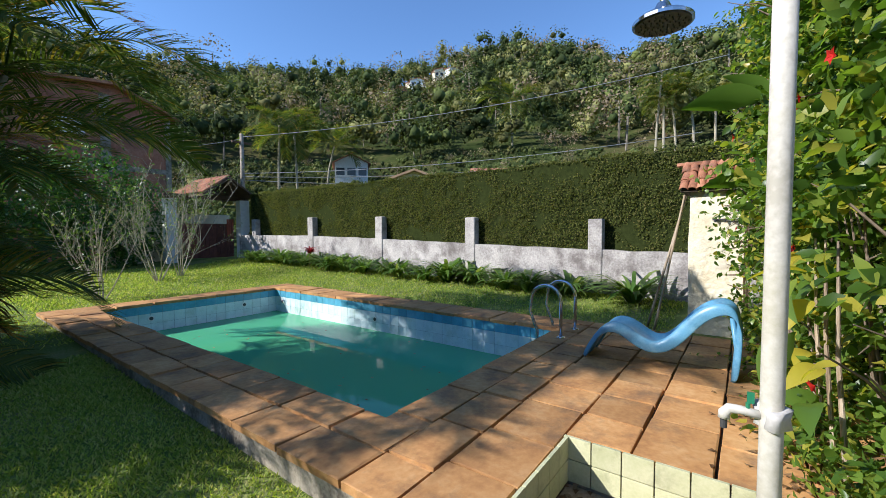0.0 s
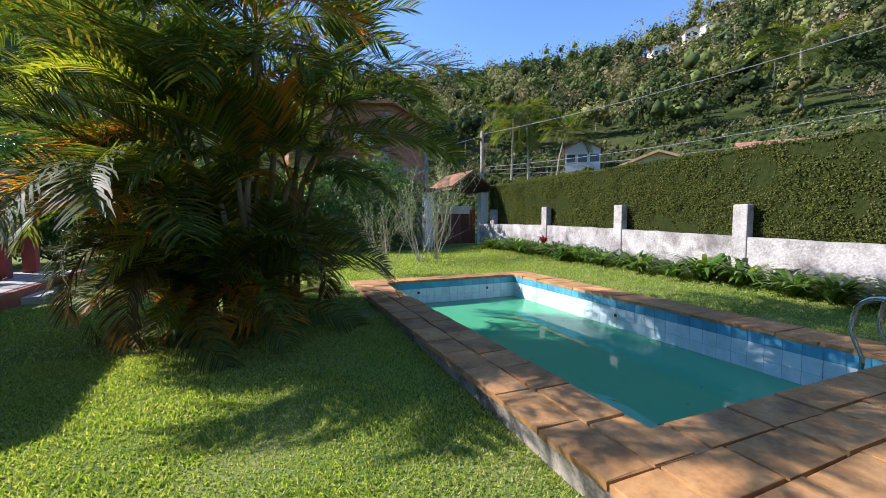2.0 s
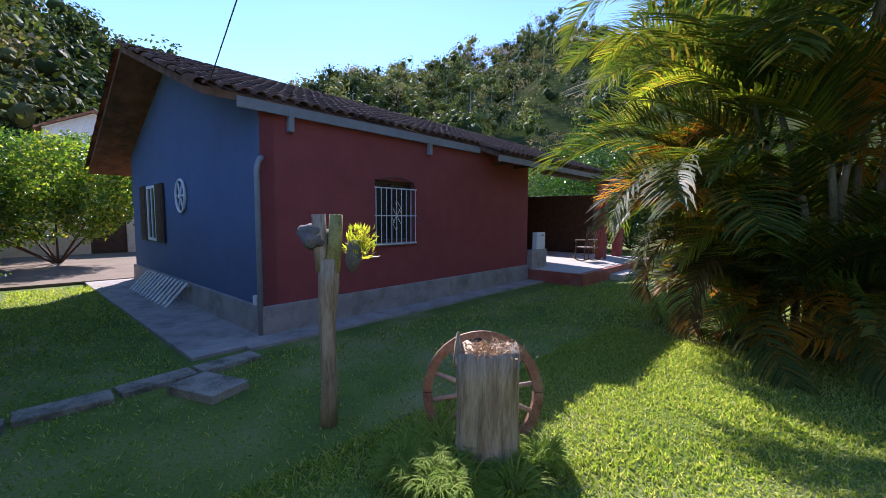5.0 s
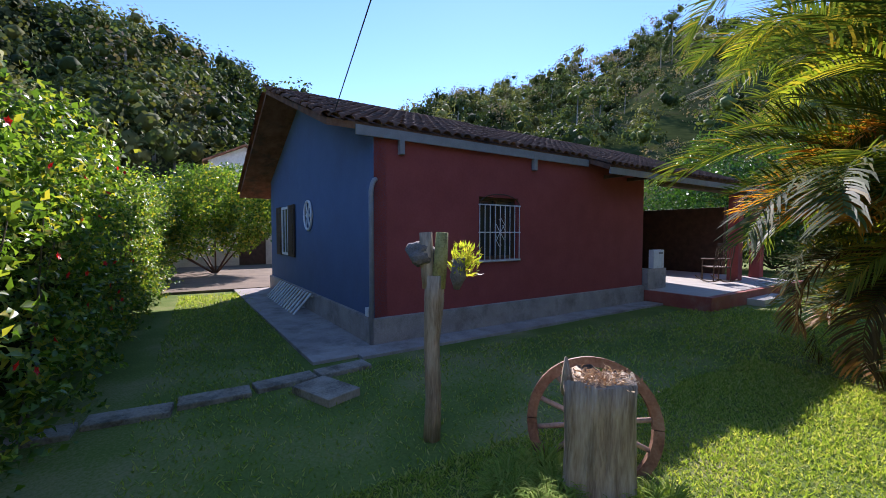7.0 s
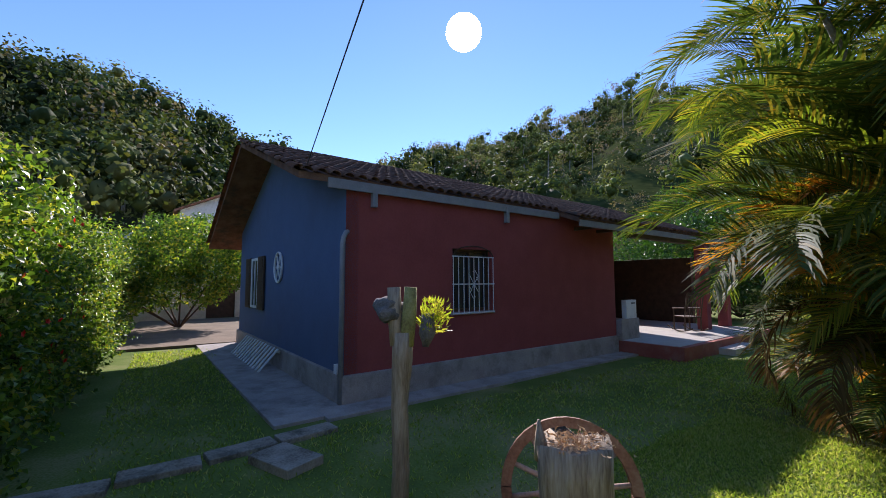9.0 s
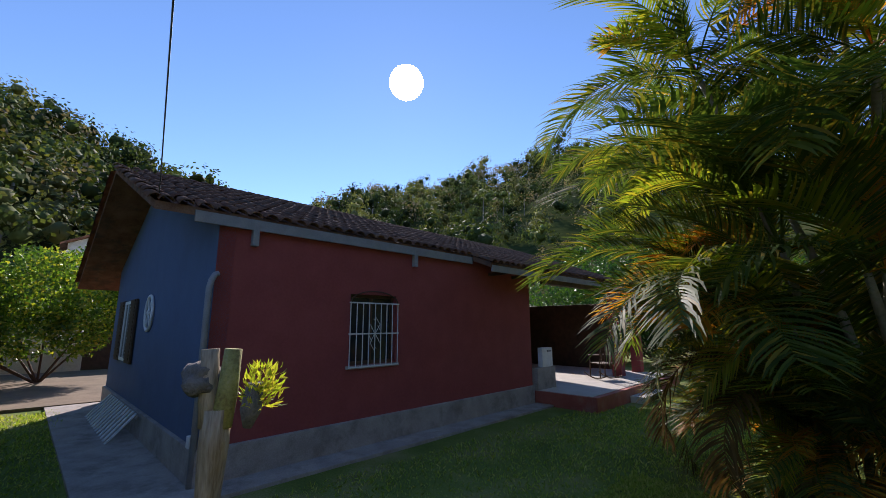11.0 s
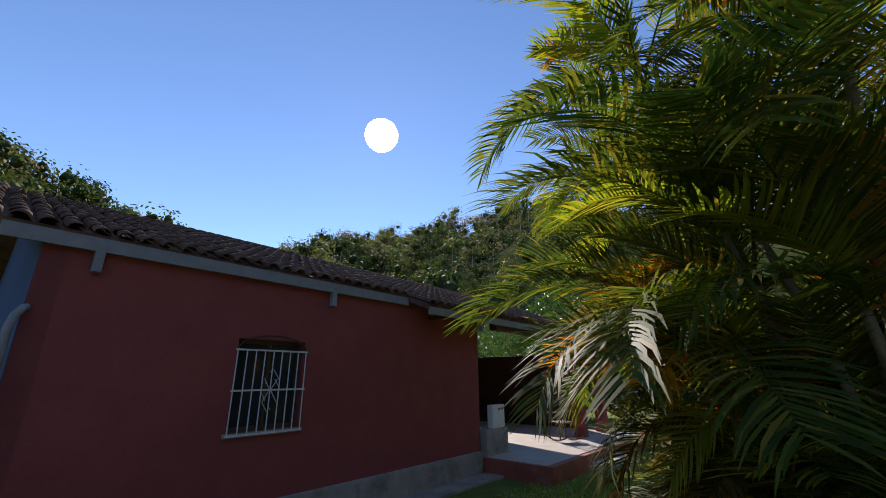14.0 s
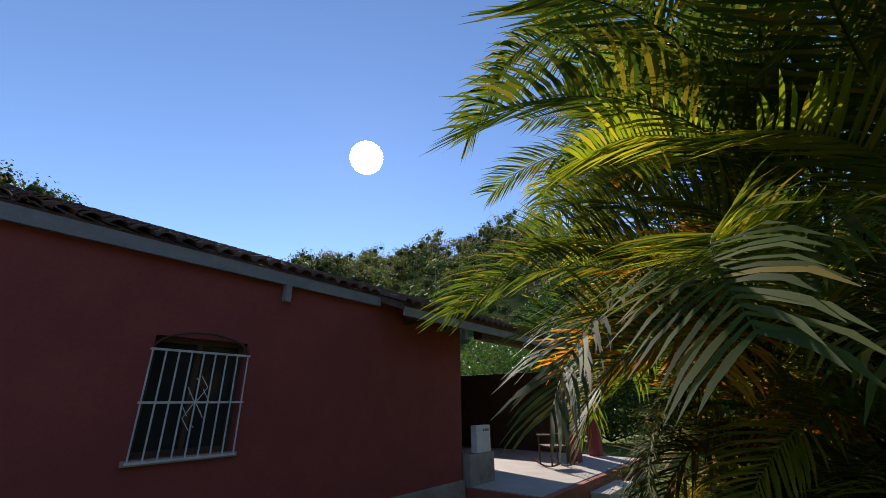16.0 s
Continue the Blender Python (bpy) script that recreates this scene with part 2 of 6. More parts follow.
M_GREYWOOD = material("grey_painted_wood", [(0.24, 0.24, 0.25), (0.32, 0.32, 0.33)], 6, 0.6, 0.2)
M_EARTH = material("hill_soil", [(0.03, 0.045, 0.015), (0.06, 0.075, 0.025), (0.1, 0.09, 0.04)], 0.05, 1.0, 0.0, detail=0.4, spec=0.0)
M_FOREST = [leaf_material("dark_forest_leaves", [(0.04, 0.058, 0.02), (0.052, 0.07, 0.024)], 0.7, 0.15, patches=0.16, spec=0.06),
            leaf_material("forest_leaves", [(0.085, 0.108, 0.034), (0.105, 0.128, 0.04)], 0.7, 0.15, patches=0.16, spec=0.06),
            leaf_material("olive_forest_leaves", [(0.15, 0.155, 0.058), (0.19, 0.185, 0.07)], 0.7, 0.15, patches=0.16, spec=0.06),
            leaf_material("thin_brown_leaves", [(0.19, 0.145, 0.09), (0.26, 0.2, 0.13)], 0.8, 0.15)]
M_TRUNK = material("pale_trunk", [(0.2, 0.17, 0.13), (0.32, 0.28, 0.22)], 1, 0.9, 0.2)
M_HEDGE = leaf_material("hedge_leaves", [(0.075, 0.09, 0.022), (0.095, 0.112, 0.028), (0.12, 0.132, 0.036), (0.165, 0.145, 0.052)], 0.75, 0.3, spec=0.1)
# near-black green: the shade between hedge leaves put into the core's colour
M_HEDGECORE = material("hedge_inner_shade", [(0.018, 0.025, 0.008), (0.04, 0.05, 0.015)], 12, 1.0, 0.6, spec=0.0)
M_BRIGHT = leaf_material("garden_leaves", [(0.04, 0.085, 0.014), (0.07, 0.135, 0.02), (0.12, 0.2, 0.03), (0.18, 0.26, 0.04), (0.4, 0.34, 0.05)], 0.35, 0.42)
M_PALM = leaf_material("palm_leaflets", [(0.042, 0.066, 0.02), (0.056, 0.088, 0.023), (0.075, 0.112, 0.028), (0.115, 0.14, 0.034), (0.25, 0.18, 0.035)], 0.55, 0.46, spec=0.12)
M_PALMDRY = leaf_material("yellowed_palm_leaflets", [(0.34, 0.15, 0.015), (0.48, 0.22, 0.02), (0.4, 0.3, 0.04)], 0.5, 0.5, (1.1, 0.9, 0.4), spec=0.2)


# ---- ground ----
def smooth(a, b, x):
    t = min(1.0, max(0.0, (x - a) / (b - a)))
    return t * t * (3 - 2 * t)


def ground_z(x, y):
    """Lawn height: lower on the house side, rising gently to the boundary wall and the gate."""
    z = -0.3 + 0.1 * smooth(-3.5, -0.6, x) + 0.14 * smooth(-1, 8, y) * smooth(-4, 0, x)
    z += 0.2 * smooth(3.5, 6.8, x) + 0.1 * smooth(8, 15, y) * smooth(-3, 2, x)
    return z + 0.02 * noise.noise(Vector((x * 0.7, y * 0.7, 0)))


DECK_X0, DECK_Y1, DECK_X1 = -0.68, 7.5, 4.0
bm = bmesh.new()
xs = sorted(set([-30, -24, -20, -17] + [round(-15 + 0.5 * i, 3) for i in range(28)] + [DECK_X0 + 0.04, 0.0, 1, 2, 3, DECK_X1 - 0.04] + [4.5 + 0.5 * i for i in range(12)] + [12, 16, 22, 30]))
ys = sorted(set([-30, -22, -15, -10, -7] + [-5 + 0.5 * i for i in range(25)] + [-2.86, DECK_Y1 - 0.04] + [8 + 0.5 * i for i in range(20)] + [20, 24, 30]))
grid = {}
for x in xs:
    for y in ys:
        grid[x, y] = bm.verts.new((x, y, ground_z(x, y)))
for x0, x1 in zip(xs, xs[1:]):
    for y0, y1 in zip(ys, ys[1:]):
        cx, cy = (x0 + x1) / 2, (y0 + y1) / 2
        if DECK_X0 < cx < DECK_X1 and -2.95 < cy < DECK_Y1:
            continue
        bm.faces.new((grid[x0, y0], grid[x1, y0], grid[x1, y1], grid[x0, y1]))
ground = tagged(part("ground", bm, M_LAWN, smooth=True), "green lawn of short grass around the pool", "lawn", kind="structure")

# ---- pool ----
PX, PY, PD = 3.39, 7.0, 1.5
WATER = -0.55
M_TILE_BLUE = material("blue_pool_tile", [(0.08, 0.3, 0.42), (0.12, 0.38, 0.52)], 8, 0.25, 0.05, vary=0.12)
M_TILE_WHITE = material("pale_pool_tile", [(0.55, 0.68, 0.7), (0.68, 0.78, 0.78)], 8, 0.3, 0.05, vary=0.06, stain=((0.3, 0.42, 0.3), 0.4, 3))
M_GROUT = material("pool_grout", [(0.2, 0.3, 0.33), (0.3, 0.4, 0.42)], 8, 0.9, 0.2)
M_POOLFLOOR = material("algae_covered_pool_floor", [(0.1, 0.3, 0.13), (0.16, 0.42, 0.2), (0.22, 0.5, 0.26)], 0.8, 0.9, 0.2, detail=6)


def water_material():
    m = bpy.data.materials.new("green_pool_water")
    m.use_nodes = True
    n, ln = m.node_tree.nodes, m.node_tree.links
    n.remove(n["Principled BSDF"])
    gl = n.new("ShaderNodeBsdfGlossy")
    gl.inputs["Roughness"].default_value = 0.02
    tr = n.new("ShaderNodeBsdfTransparent")
    tr.inputs["Color"].default_value = (0.5, 0.8, 0.45, 1)
    df = n.new("ShaderNodeBsdfDiffuse")
    df.inputs["Color"].default_value = (0.11, 0.5, 0.25, 1)
    murk = n.new("ShaderNodeMixShader")
    murk.inputs["Fac"].default_value = 0.85
    ln.new(tr.outputs[0], murk.inputs[1])
    ln.new(df.outputs[0], murk.inputs[2])
    fr = n.new("ShaderNodeFresnel")
    fr.inputs["IOR"].default_value = 1.33
    mix = n.new("ShaderNodeMixShader")
    ln.new(fr.outputs[0], mix.inputs["Fac"])
    ln.new(murk.outputs[0], mix.inputs[1])
    ln.new(gl.outputs[0], mix.inputs[2])
    geo = n.new("ShaderNodeNewGeometry")
    no = n.new("ShaderNodeTexNoise")
    no.inputs["Scale"].default_value = 3
    ln.new(geo.outputs["Position"], no.inputs["Vector"])
    b = n.new("ShaderNodeBump")
    b.inputs["Strength"].default_value, b.inputs["Distance"].default_value = 0.03, 0.05
    ln.new(no.outputs["Fac"], b.inputs["Height"])
    ln.new(b.outputs["Normal"], gl.inputs["Normal"])
    ln.new(mix.outputs[0], n["Material Output"].inputs["Surface"])
    return m


M_WATER = water_material()
pool = thing("swimming_pool", "tiled rectangular swimming pool part filled with green water", "pool", kind="structure")
bm = bmesh.new()
box(bm, -0.2, -0.2, -PD - 0.2, PX + 0.2, PY + 0.2, -PD)
part("pool_floor", bm, M_POOLFLOOR, pool, "green algae-covered pool floor")
for nm, b in (("pool_wall", (-0.2, -0.2, -PD, 0, PY + 0.2, -0.05)), ("pool_wall", (PX, -0.2, -PD, PX + 0.2, PY + 0.2, -0.05)),
              ("pool_wall", (0, -0.2, -PD, PX, 0, -0.05)), ("pool_wall", (0, PY, -PD, PX, PY + 0.2, -0.05))):
    part(nm, boxed(*b), M_GROUT, pool)
bm = bmesh.new()
vs = [bm.verts.new(p) for p in ((0, 0, WATER), (PX, 0, WATER), (PX, PY, WATER), (0, PY, WATER))]
bm.faces.new(vs)
water = tagged(part("water", bm, M_WATER), "still green pool water with drifting leaves", "water", kind="structure")

# ---- deck slab ----
slab = thing("pool_deck", "orange stone slab paving around the pool", "paving", kind="structure")
for b in ((DECK_X0, -0.72, -0.6, -0.2, DECK_Y1, -0.05), (PX + 0.2, -0.72, -0.6, DECK_X1, DECK_Y1, -0.05), (-0.2, PY + 0.2, -0.6, PX + 0.2, DECK_Y1, -0.05), (-0.2, -0.72, -0.6, PX + 0.2, -0.2, -0.05)):
    part("deck_slab", boxed(*b), M_CONCRETE, slab)
    part("mortar_bed", boxed(b[0] + 0.03, b[1] + 0.01, -0.05, b[3] - 0.03, b[4] - 0.01, -0.04), M_MORTAR, slab)

# ---- boundary wall with posts ----
wall = thing("wall_east", "whitewashed weathered garden wall with square posts", "wall", kind="structure")
bm = bmesh.new()
n_seg = 60
for i in range(n_seg):
    y0, y1 = -2.6 + 18.0 * i / n_seg, -2.6 + 18.0 * (i + 1) / n_seg
    t0, t1 = (0.92 + 0.28 * smooth(-2, 12, y) + 0.03 * noise.noise(Vector((y * 2, 0, 0))) for y in (y0, y1))
    v = [bm.verts.new(p) for p in ((6.83, y0, -0.4), (6.83, y1, -0.4), (6.83, y1, t1), (6.83, y0, t0), (7.0, y0, t0), (7.0, y1, t1))]
    bm.faces.new((v[0], v[3], v[2], v[1]))
    bm.faces.new((v[3], v[4], v[5], v[2]))
bmesh.ops.remove_doubles(bm, verts=bm.verts[:], dist=0.001)
part("wall_panel", bm, M_WALL, wall)
for y, top in ((0.5, 1.6), (3.66, 1.7), (6.97, 1.8), (10.4, 1.85), (14.2, 1.85)):
    part("wall_post", boxed(6.805, y - 0.15, -0.3, 7.03, y + 0.15, top, 0.03), M_WALL, wall)


# ---- hedges ----
def hedge(name, label, x0, y0, x1, y1, z0, z1, count, mat, size, seed, top_bulge=0.12, category="hedge"):
    """A clipped hedge: a core coloured dark for the shade inside, with a shell of leaves pointing outwards."""
    g = thing(name, label, category)
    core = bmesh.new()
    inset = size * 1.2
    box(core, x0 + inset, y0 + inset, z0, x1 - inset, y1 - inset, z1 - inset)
    part("shade_core", core, M_HEDGECORE, g)
    r = np.random.default_rng(seed)
    dx, dy, dz = x1 - x0, y1 - y0, z1 - z0
    areas = np.array([dy * dz, dy * dz, dx * dz, dx * dz, dx * dy])
    face = r.choice(5, count, p=areas / areas.sum())
    u, v = r.random(count), r.random(count)
    p = np.zeros((count, 3))
    nrm = np.zeros((count, 3))
    for f in range(5):
        s = face == f
        if f < 2:
            p[s] = np.stack([np.full(s.sum(), (x0, x1)[f]), y0 + dy * u[s], z0 + dz * v[s]], 1)
            nrm[s] = ((-1, 0, 0), (1, 0, 0))[f]
        elif f < 4:
            p[s] = np.stack([x0 + dx * u[s], np.full(s.sum(), (y0, y1)[f - 2]), z0 + dz * v[s]], 1)
            nrm[s] = ((0, -1, 0), (0, 1, 0))[f - 2]
        else:
            p[s] = np.stack([x0 + dx * u[s], y0 + dy * v[s], np.full(s.sum(), z1)], 1)
            nrm[s] = (0, 0, 1)
    bump = np.array([noise.noise(Vector(q * 1.3)) + 0.5 * noise.noise(Vector(q * 4.0)) for q in p])
    p += nrm * (bump[:, None] * top_bulge - r.random((count, 1)) * size * 1.2)
    d = unit(nrm * 0.7 + r.normal(size=(count, 3)) * 0.6)
    part("foliage", single_leaves("foliage", p, d, unit(nrm + r.normal(size=(count, 3)) * 0.5), size * r.uniform(0.7, 1.5, count), np.full(count, size * 0.6), mat), None, g)
    return g


hedge("hedge", "tall clipped dense green hedge behind the garden wall", 7.02, -2.6, 8.2, 14.9, 0.6, 2.95, 150000, M_HEDGE, 0.046, 3)

# ---- house ----
HO = pose(-8.115, 0.276, 0, 0, 0, 3.0)
HL = 7.2
house = thing("house", "single-storey house with blue gable and dark red front under clay tiles", "house", HO)
# near-black colour standing for an unlit room
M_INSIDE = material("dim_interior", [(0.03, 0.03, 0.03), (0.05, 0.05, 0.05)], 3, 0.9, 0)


def wall_with_opening(bm, a0, a1, z0, z1, o0, o1, oz0, oz1):
    """Rectangles (a0, z0, a1, z1) round one opening."""
    return ((a0, z0, o0, z1), (o1, z0, a1, z1), (o0, z0, o1, oz0), (o0, oz1, o1, z1))


bm = bmesh.new()
for a0, z0, a1, z1 in wall_with_opening(bm, 0.0, 6.9, 0.12, 2.86, 1.93, 2.83, 0.9, 1.98):
    box(bm, -0.2, a0, z0, 0, a1, z1)
part("wall", bm, M_RED, house, "dark red painted front wall")
bm = bmesh.new()
prof = [(-7.2, 0.12), (0.0, 0.12), (0.0, 2.86), (-3.9, 4.25), (-7.2, 2.8)]
lo = [bm.verts.new((x, -0.006, z)) for x, z in prof]
hi = [bm.verts.new((x, 0.2, z)) for x, z in prof]
bm.faces.new(lo)
bm.faces.new(list(reversed(hi)))
for i in range(5):
    bm.faces.new((lo[i], hi[i], hi[(i + 1) % 5], lo[(i + 1) % 5]))
part("wall", bm, M_BLUE, house, "blue painted gable wall")
part("wall", boxed(-7.2, 0.2, 0.12, -7.0, 6.9, 2.6), M_RED, house)
part("wall", boxed(-7.0, 6.7, 0.12, -0.2, 6.9, 2.75), M_RED, house)
part("plinth", boxed(-7.25, -0.06, -0.4, 0.06, 6.9, 0.12, 0.015), M_PLINTH, house, "grey cement plinth")
# roof: two slopes
RIDGE = (-3.9, 4.38)
for (xa, za), (xb, zb), y0, y1 in (((0.04, 2.9), RIDGE, -0.7, 4.75), ((0.55, 2.71), RIDGE, 4.75, 12.6), (RIDGE, (-8.2, 2.5), -0.7, 12.6)):
    bm = bmesh.new()
    vs = [bm.verts.new(p) for y in (y0, y1) for p in ((xa, y, za), (xb, y, zb), (xb, y, zb - 0.1), (xa, y, za - 0.1))]
    for q in ((0, 1, 2, 3), (7, 6, 5, 4), (0, 4, 5, 1), (2, 6, 7, 3), (0, 3, 7, 4), (1, 5, 6, 2)):
        bm.faces.new([vs[i] for i in q])
    bmesh.ops.recalc_face_normals(bm, faces=bm.faces[:])
    part("roof", bm, M_OLDTILE, house, "weathered clay tile roof slope")

# ---- hills ----
RIDGES = [(-180, 17.2, 95), (-175.5, 18.4, 95), (-171.5, 19.0, 95), (-167, 19.6, 95), (-160, 17.5, 100), (-150, 16.4, 110), (-120, 11.4, 160), (-60, 10.7, 200), (-20, 16.7, 150), (4.8, 19.4, 150), (13, 18.6, 170), (20, 21.2, 190), (27, 21.8, 200), (37, 21.4, 210), (43, 19.2, 220), (50, 18.3, 210), (59, 18.0, 200), (67, 17.2, 200), (82, 17.2, 220), (90, 17.6, 300), (105, 18.2, 420), (110.5, 19.4, 480), (114, 21.0, 500), (118, 22.4, 500), (122.6, 22.9, 480), (126.8, 20.0, 420), (131, 19.8, 330), (139, 17.7, 280), (147, 17.0, 240), (151.5, 15.8, 200), (155.5, 12.8, 180), (162, 12.2, 150), (167, 12.0, 120), (171, 13.4, 105), (176, 15.6, 98), (180, 17.2, 95)]


def ridge(az):
    for (a0, e0, r0), (a1, e1, r1) in zip(RIDGES, RIDGES[1:]):
        if a0 <= az <= a1:
            t = (az - a0) / (a1 - a0)
            return e0 + (e1 - e0) * t, r0 + (r1 - r0) * t
    return 15, 150


def hill_z(r, az):
    e, R = ridge(az)
    e += 0.5 * noise.noise(Vector((az * 0.35, 0, 3)))
    top = R * math.tan(radians(e))
    near = 27.0
    t = (r - near) / (R - near)
    if t <= 0:
        return -0.45
    rise = top * min(t, 1.0) ** 1.15 - (top * 0.5 * (t - 1) if t > 1 else 0)
    return rise + min(1.0, t * 4) * 0.03 * top * noise.noise(Vector((r * math.cos(radians(az)) * 0.02, r * math.sin(radians(az)) * 0.02, 1)))


CX, CY = -2.3, -1.0
bm = bmesh.new()
radii = [24, 27] + [27 + 8 * 1.12 ** i for i in range(1, 40)]
rings = []
for r in radii:
    rings.append([bm.verts.new((CX + r * math.cos(radians(a)), CY + r * math.sin(radians(a)), hill_z(r, a) if r > 25 else -0.5)) for a in range(-180, 180, 3)])
for a, b in zip(rings, rings[1:]):
    for k in range(120):
        bm.faces.new((a[k], b[k], b[(k + 1) % 120], a[(k + 1) % 120]))
tagged(part("backdrop_hills", bm, M_EARTH, smooth=True), "wooded hillsides rising around the garden", "hill", kind="structure")


# a twelve-sided lump with four-cornered faces
LUMP = np.array([(x, y, z) for x in (-1, 1) for y in (-1, 1) for z in (-1, 1)] + [tuple(2.0 * s if i == k else 0.0 for i in range(3)) for k in range(3) for s in (-1, 1)]) / 1.75


def lump_faces():
    out = []
    for k, j in ((0, 1), (1, 2), (0, 2)):
        for sk in (-1, 1):
            for sj in (-1, 1):
                a, b = 8 + 2 * k + (sk > 0), 8 + 2 * j + (sj > 0)
                c = [i for i in range(8) if LUMP[i][k] * sk > 0 and LUMP[i][j] * sj > 0]
                n = (LUMP[a] + LUMP[b])
                turn = np.dot(np.cross(LUMP[c[0]] - LUMP[a], LUMP[b] - LUMP[c[0]]), n)
                out.append((a, c[0], b, c[1]) if turn > 0 else (a, c[1], b, c[0]))
    return np.array(out)


LUMP_FACES = lump_faces()


def forest():
    r = np.random.default_rng(11)
    kinds = [[] for _ in M_FOREST]
    trunks = bmesh.new()
    plan = [(a, 0) for a in np.arange(-10, 84, 0.5)] + [(a, 1) for a in np.arange(100, 202, 0.75)]
    for az, west in plan:
        for _ in range(8 if west else 9):
            t = r.random() ** (0.6 if west else 0.75)
            aa = az + r.normal() * 0.5
            a = aa if aa <= 180 else aa - 360
            e, R = ridge(a)
            near = 62 if not west else 33
            rr = near + (R * 1.02 - near) * t
            b = np.array((CX + rr * math.cos(radians(a)), CY + rr * math.sin(radians(a)), hill_z(rr, a)))
            if 34.5 < a < 45 and 0.5 * R < rr < 0.9 * R and r.random() < 0.75:
                continue
            s = r.uniform(1.4, 4.2) * (0.75 + 0.8 * min(2.6, rr / 150))
            patch = noise.noise(Vector((b[0] * 0.03, b[1] * 0.03, 2))) + r.normal() * 0.5
            kind = 0 if patch < -0.25 else 1 if patch < 0.15 else 2 if patch < 0.5 else 3
            tall = r.uniform(0.9, 1.5) if r.random() < 0.2 else r.uniform(0.5, 0.75)
            # western slope mostly dark leaves: its backlit shade put into the colour
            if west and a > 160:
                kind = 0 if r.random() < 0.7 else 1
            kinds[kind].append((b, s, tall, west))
            if tall > 1.1:
                tube(trunks, [Vector(b), Vector(b + (r.normal() * 0.2, r.normal() * 0.2, s * tall * 1.3))], [0.05 * s, 0.03 * s], 4, cap=False)
    for az in np.arange(-10, 82, 0.45):
        for _ in range(6):
            rr, a = 31 + 34 * r.random(), az + r.normal() * 0.5
            b = np.array((CX + rr * math.cos(radians(a)), CY + rr * math.sin(radians(a)), hill_z(rr, a) - 0.3))
            kinds[int(r.choice(4, p=(0.3, 0.35, 0.25, 0.1)))].append((b, r.uniform(0.7, 1.5), 0.5, True))
    tagged(part("forest_trunks", trunks, M_TRUNK), "pale trunks of hillside trees", "trunk", kind="stuff")
    for kind, trees in enumerate(kinds):
        P, N, S, V = [], [], [], []
        for b, s, tall, west in trees:
            lobes = int(r.integers(4, 7)) if s > 1.5 else 3
            n = (20 if s < 1.5 else 44) if kind < 3 else 26
            off = np.clip(r.normal(size=(lobes, 3)), -1.5, 1.5) * (0.42, 0.42, 0.34 * tall) * s
            off[:, 2] += s * (0.55 + 0.75 * tall)
            lr = s * r.uniform(0.38, 0.66, lobes)
            for o, q in zip(off, lr):
                d = unit(r.normal(size=(n, 3)) + (0, 0, 0.3))
                P.append(b + o + d * q * r.uniform(0.62, 1.14, (n, 1)))
                N.append(d)
                if kind < 3:
                    V.append(b + o + LUMP * q * 0.42 * r.uniform(0.6, 1.15, (14, 1)))
                S.append(np.full(n, s * (0.12 if west else 0.115)))
        P, N, S = np.concatenate(P), np.concatenate(N), np.concatenate(S)
        along = unit(np.cross(N, random_dirs(len(P))) + 0.18 * N)
        me = single_leaves("forest", P, along, N, S * r.uniform(0.8, 1.5, len(P)), S * r.uniform(0.6, 1.1, len(P)), M_FOREST[kind])
        if V:
            v = np.concatenate(V)
            f = (np.arange(len(V))[:, None, None] * 14 + LUMP_FACES[None]).reshape(-1, 4)
            tagged(part("forest_crowns", arrays_mesh("forest_crowns", v, f, M_FOREST[kind]), None), "dense inner crowns of hillside trees", "forest", kind="stuff")
        tagged(part("forest", me, None), ("dark green forest on the hillsides, darkened in colour where backlit", "mid-green forest on the hillsides", "olive green forest on the hillsides", "thin grey-brown trees on the hillsides")[kind], "forest", kind="stuff")


forest()

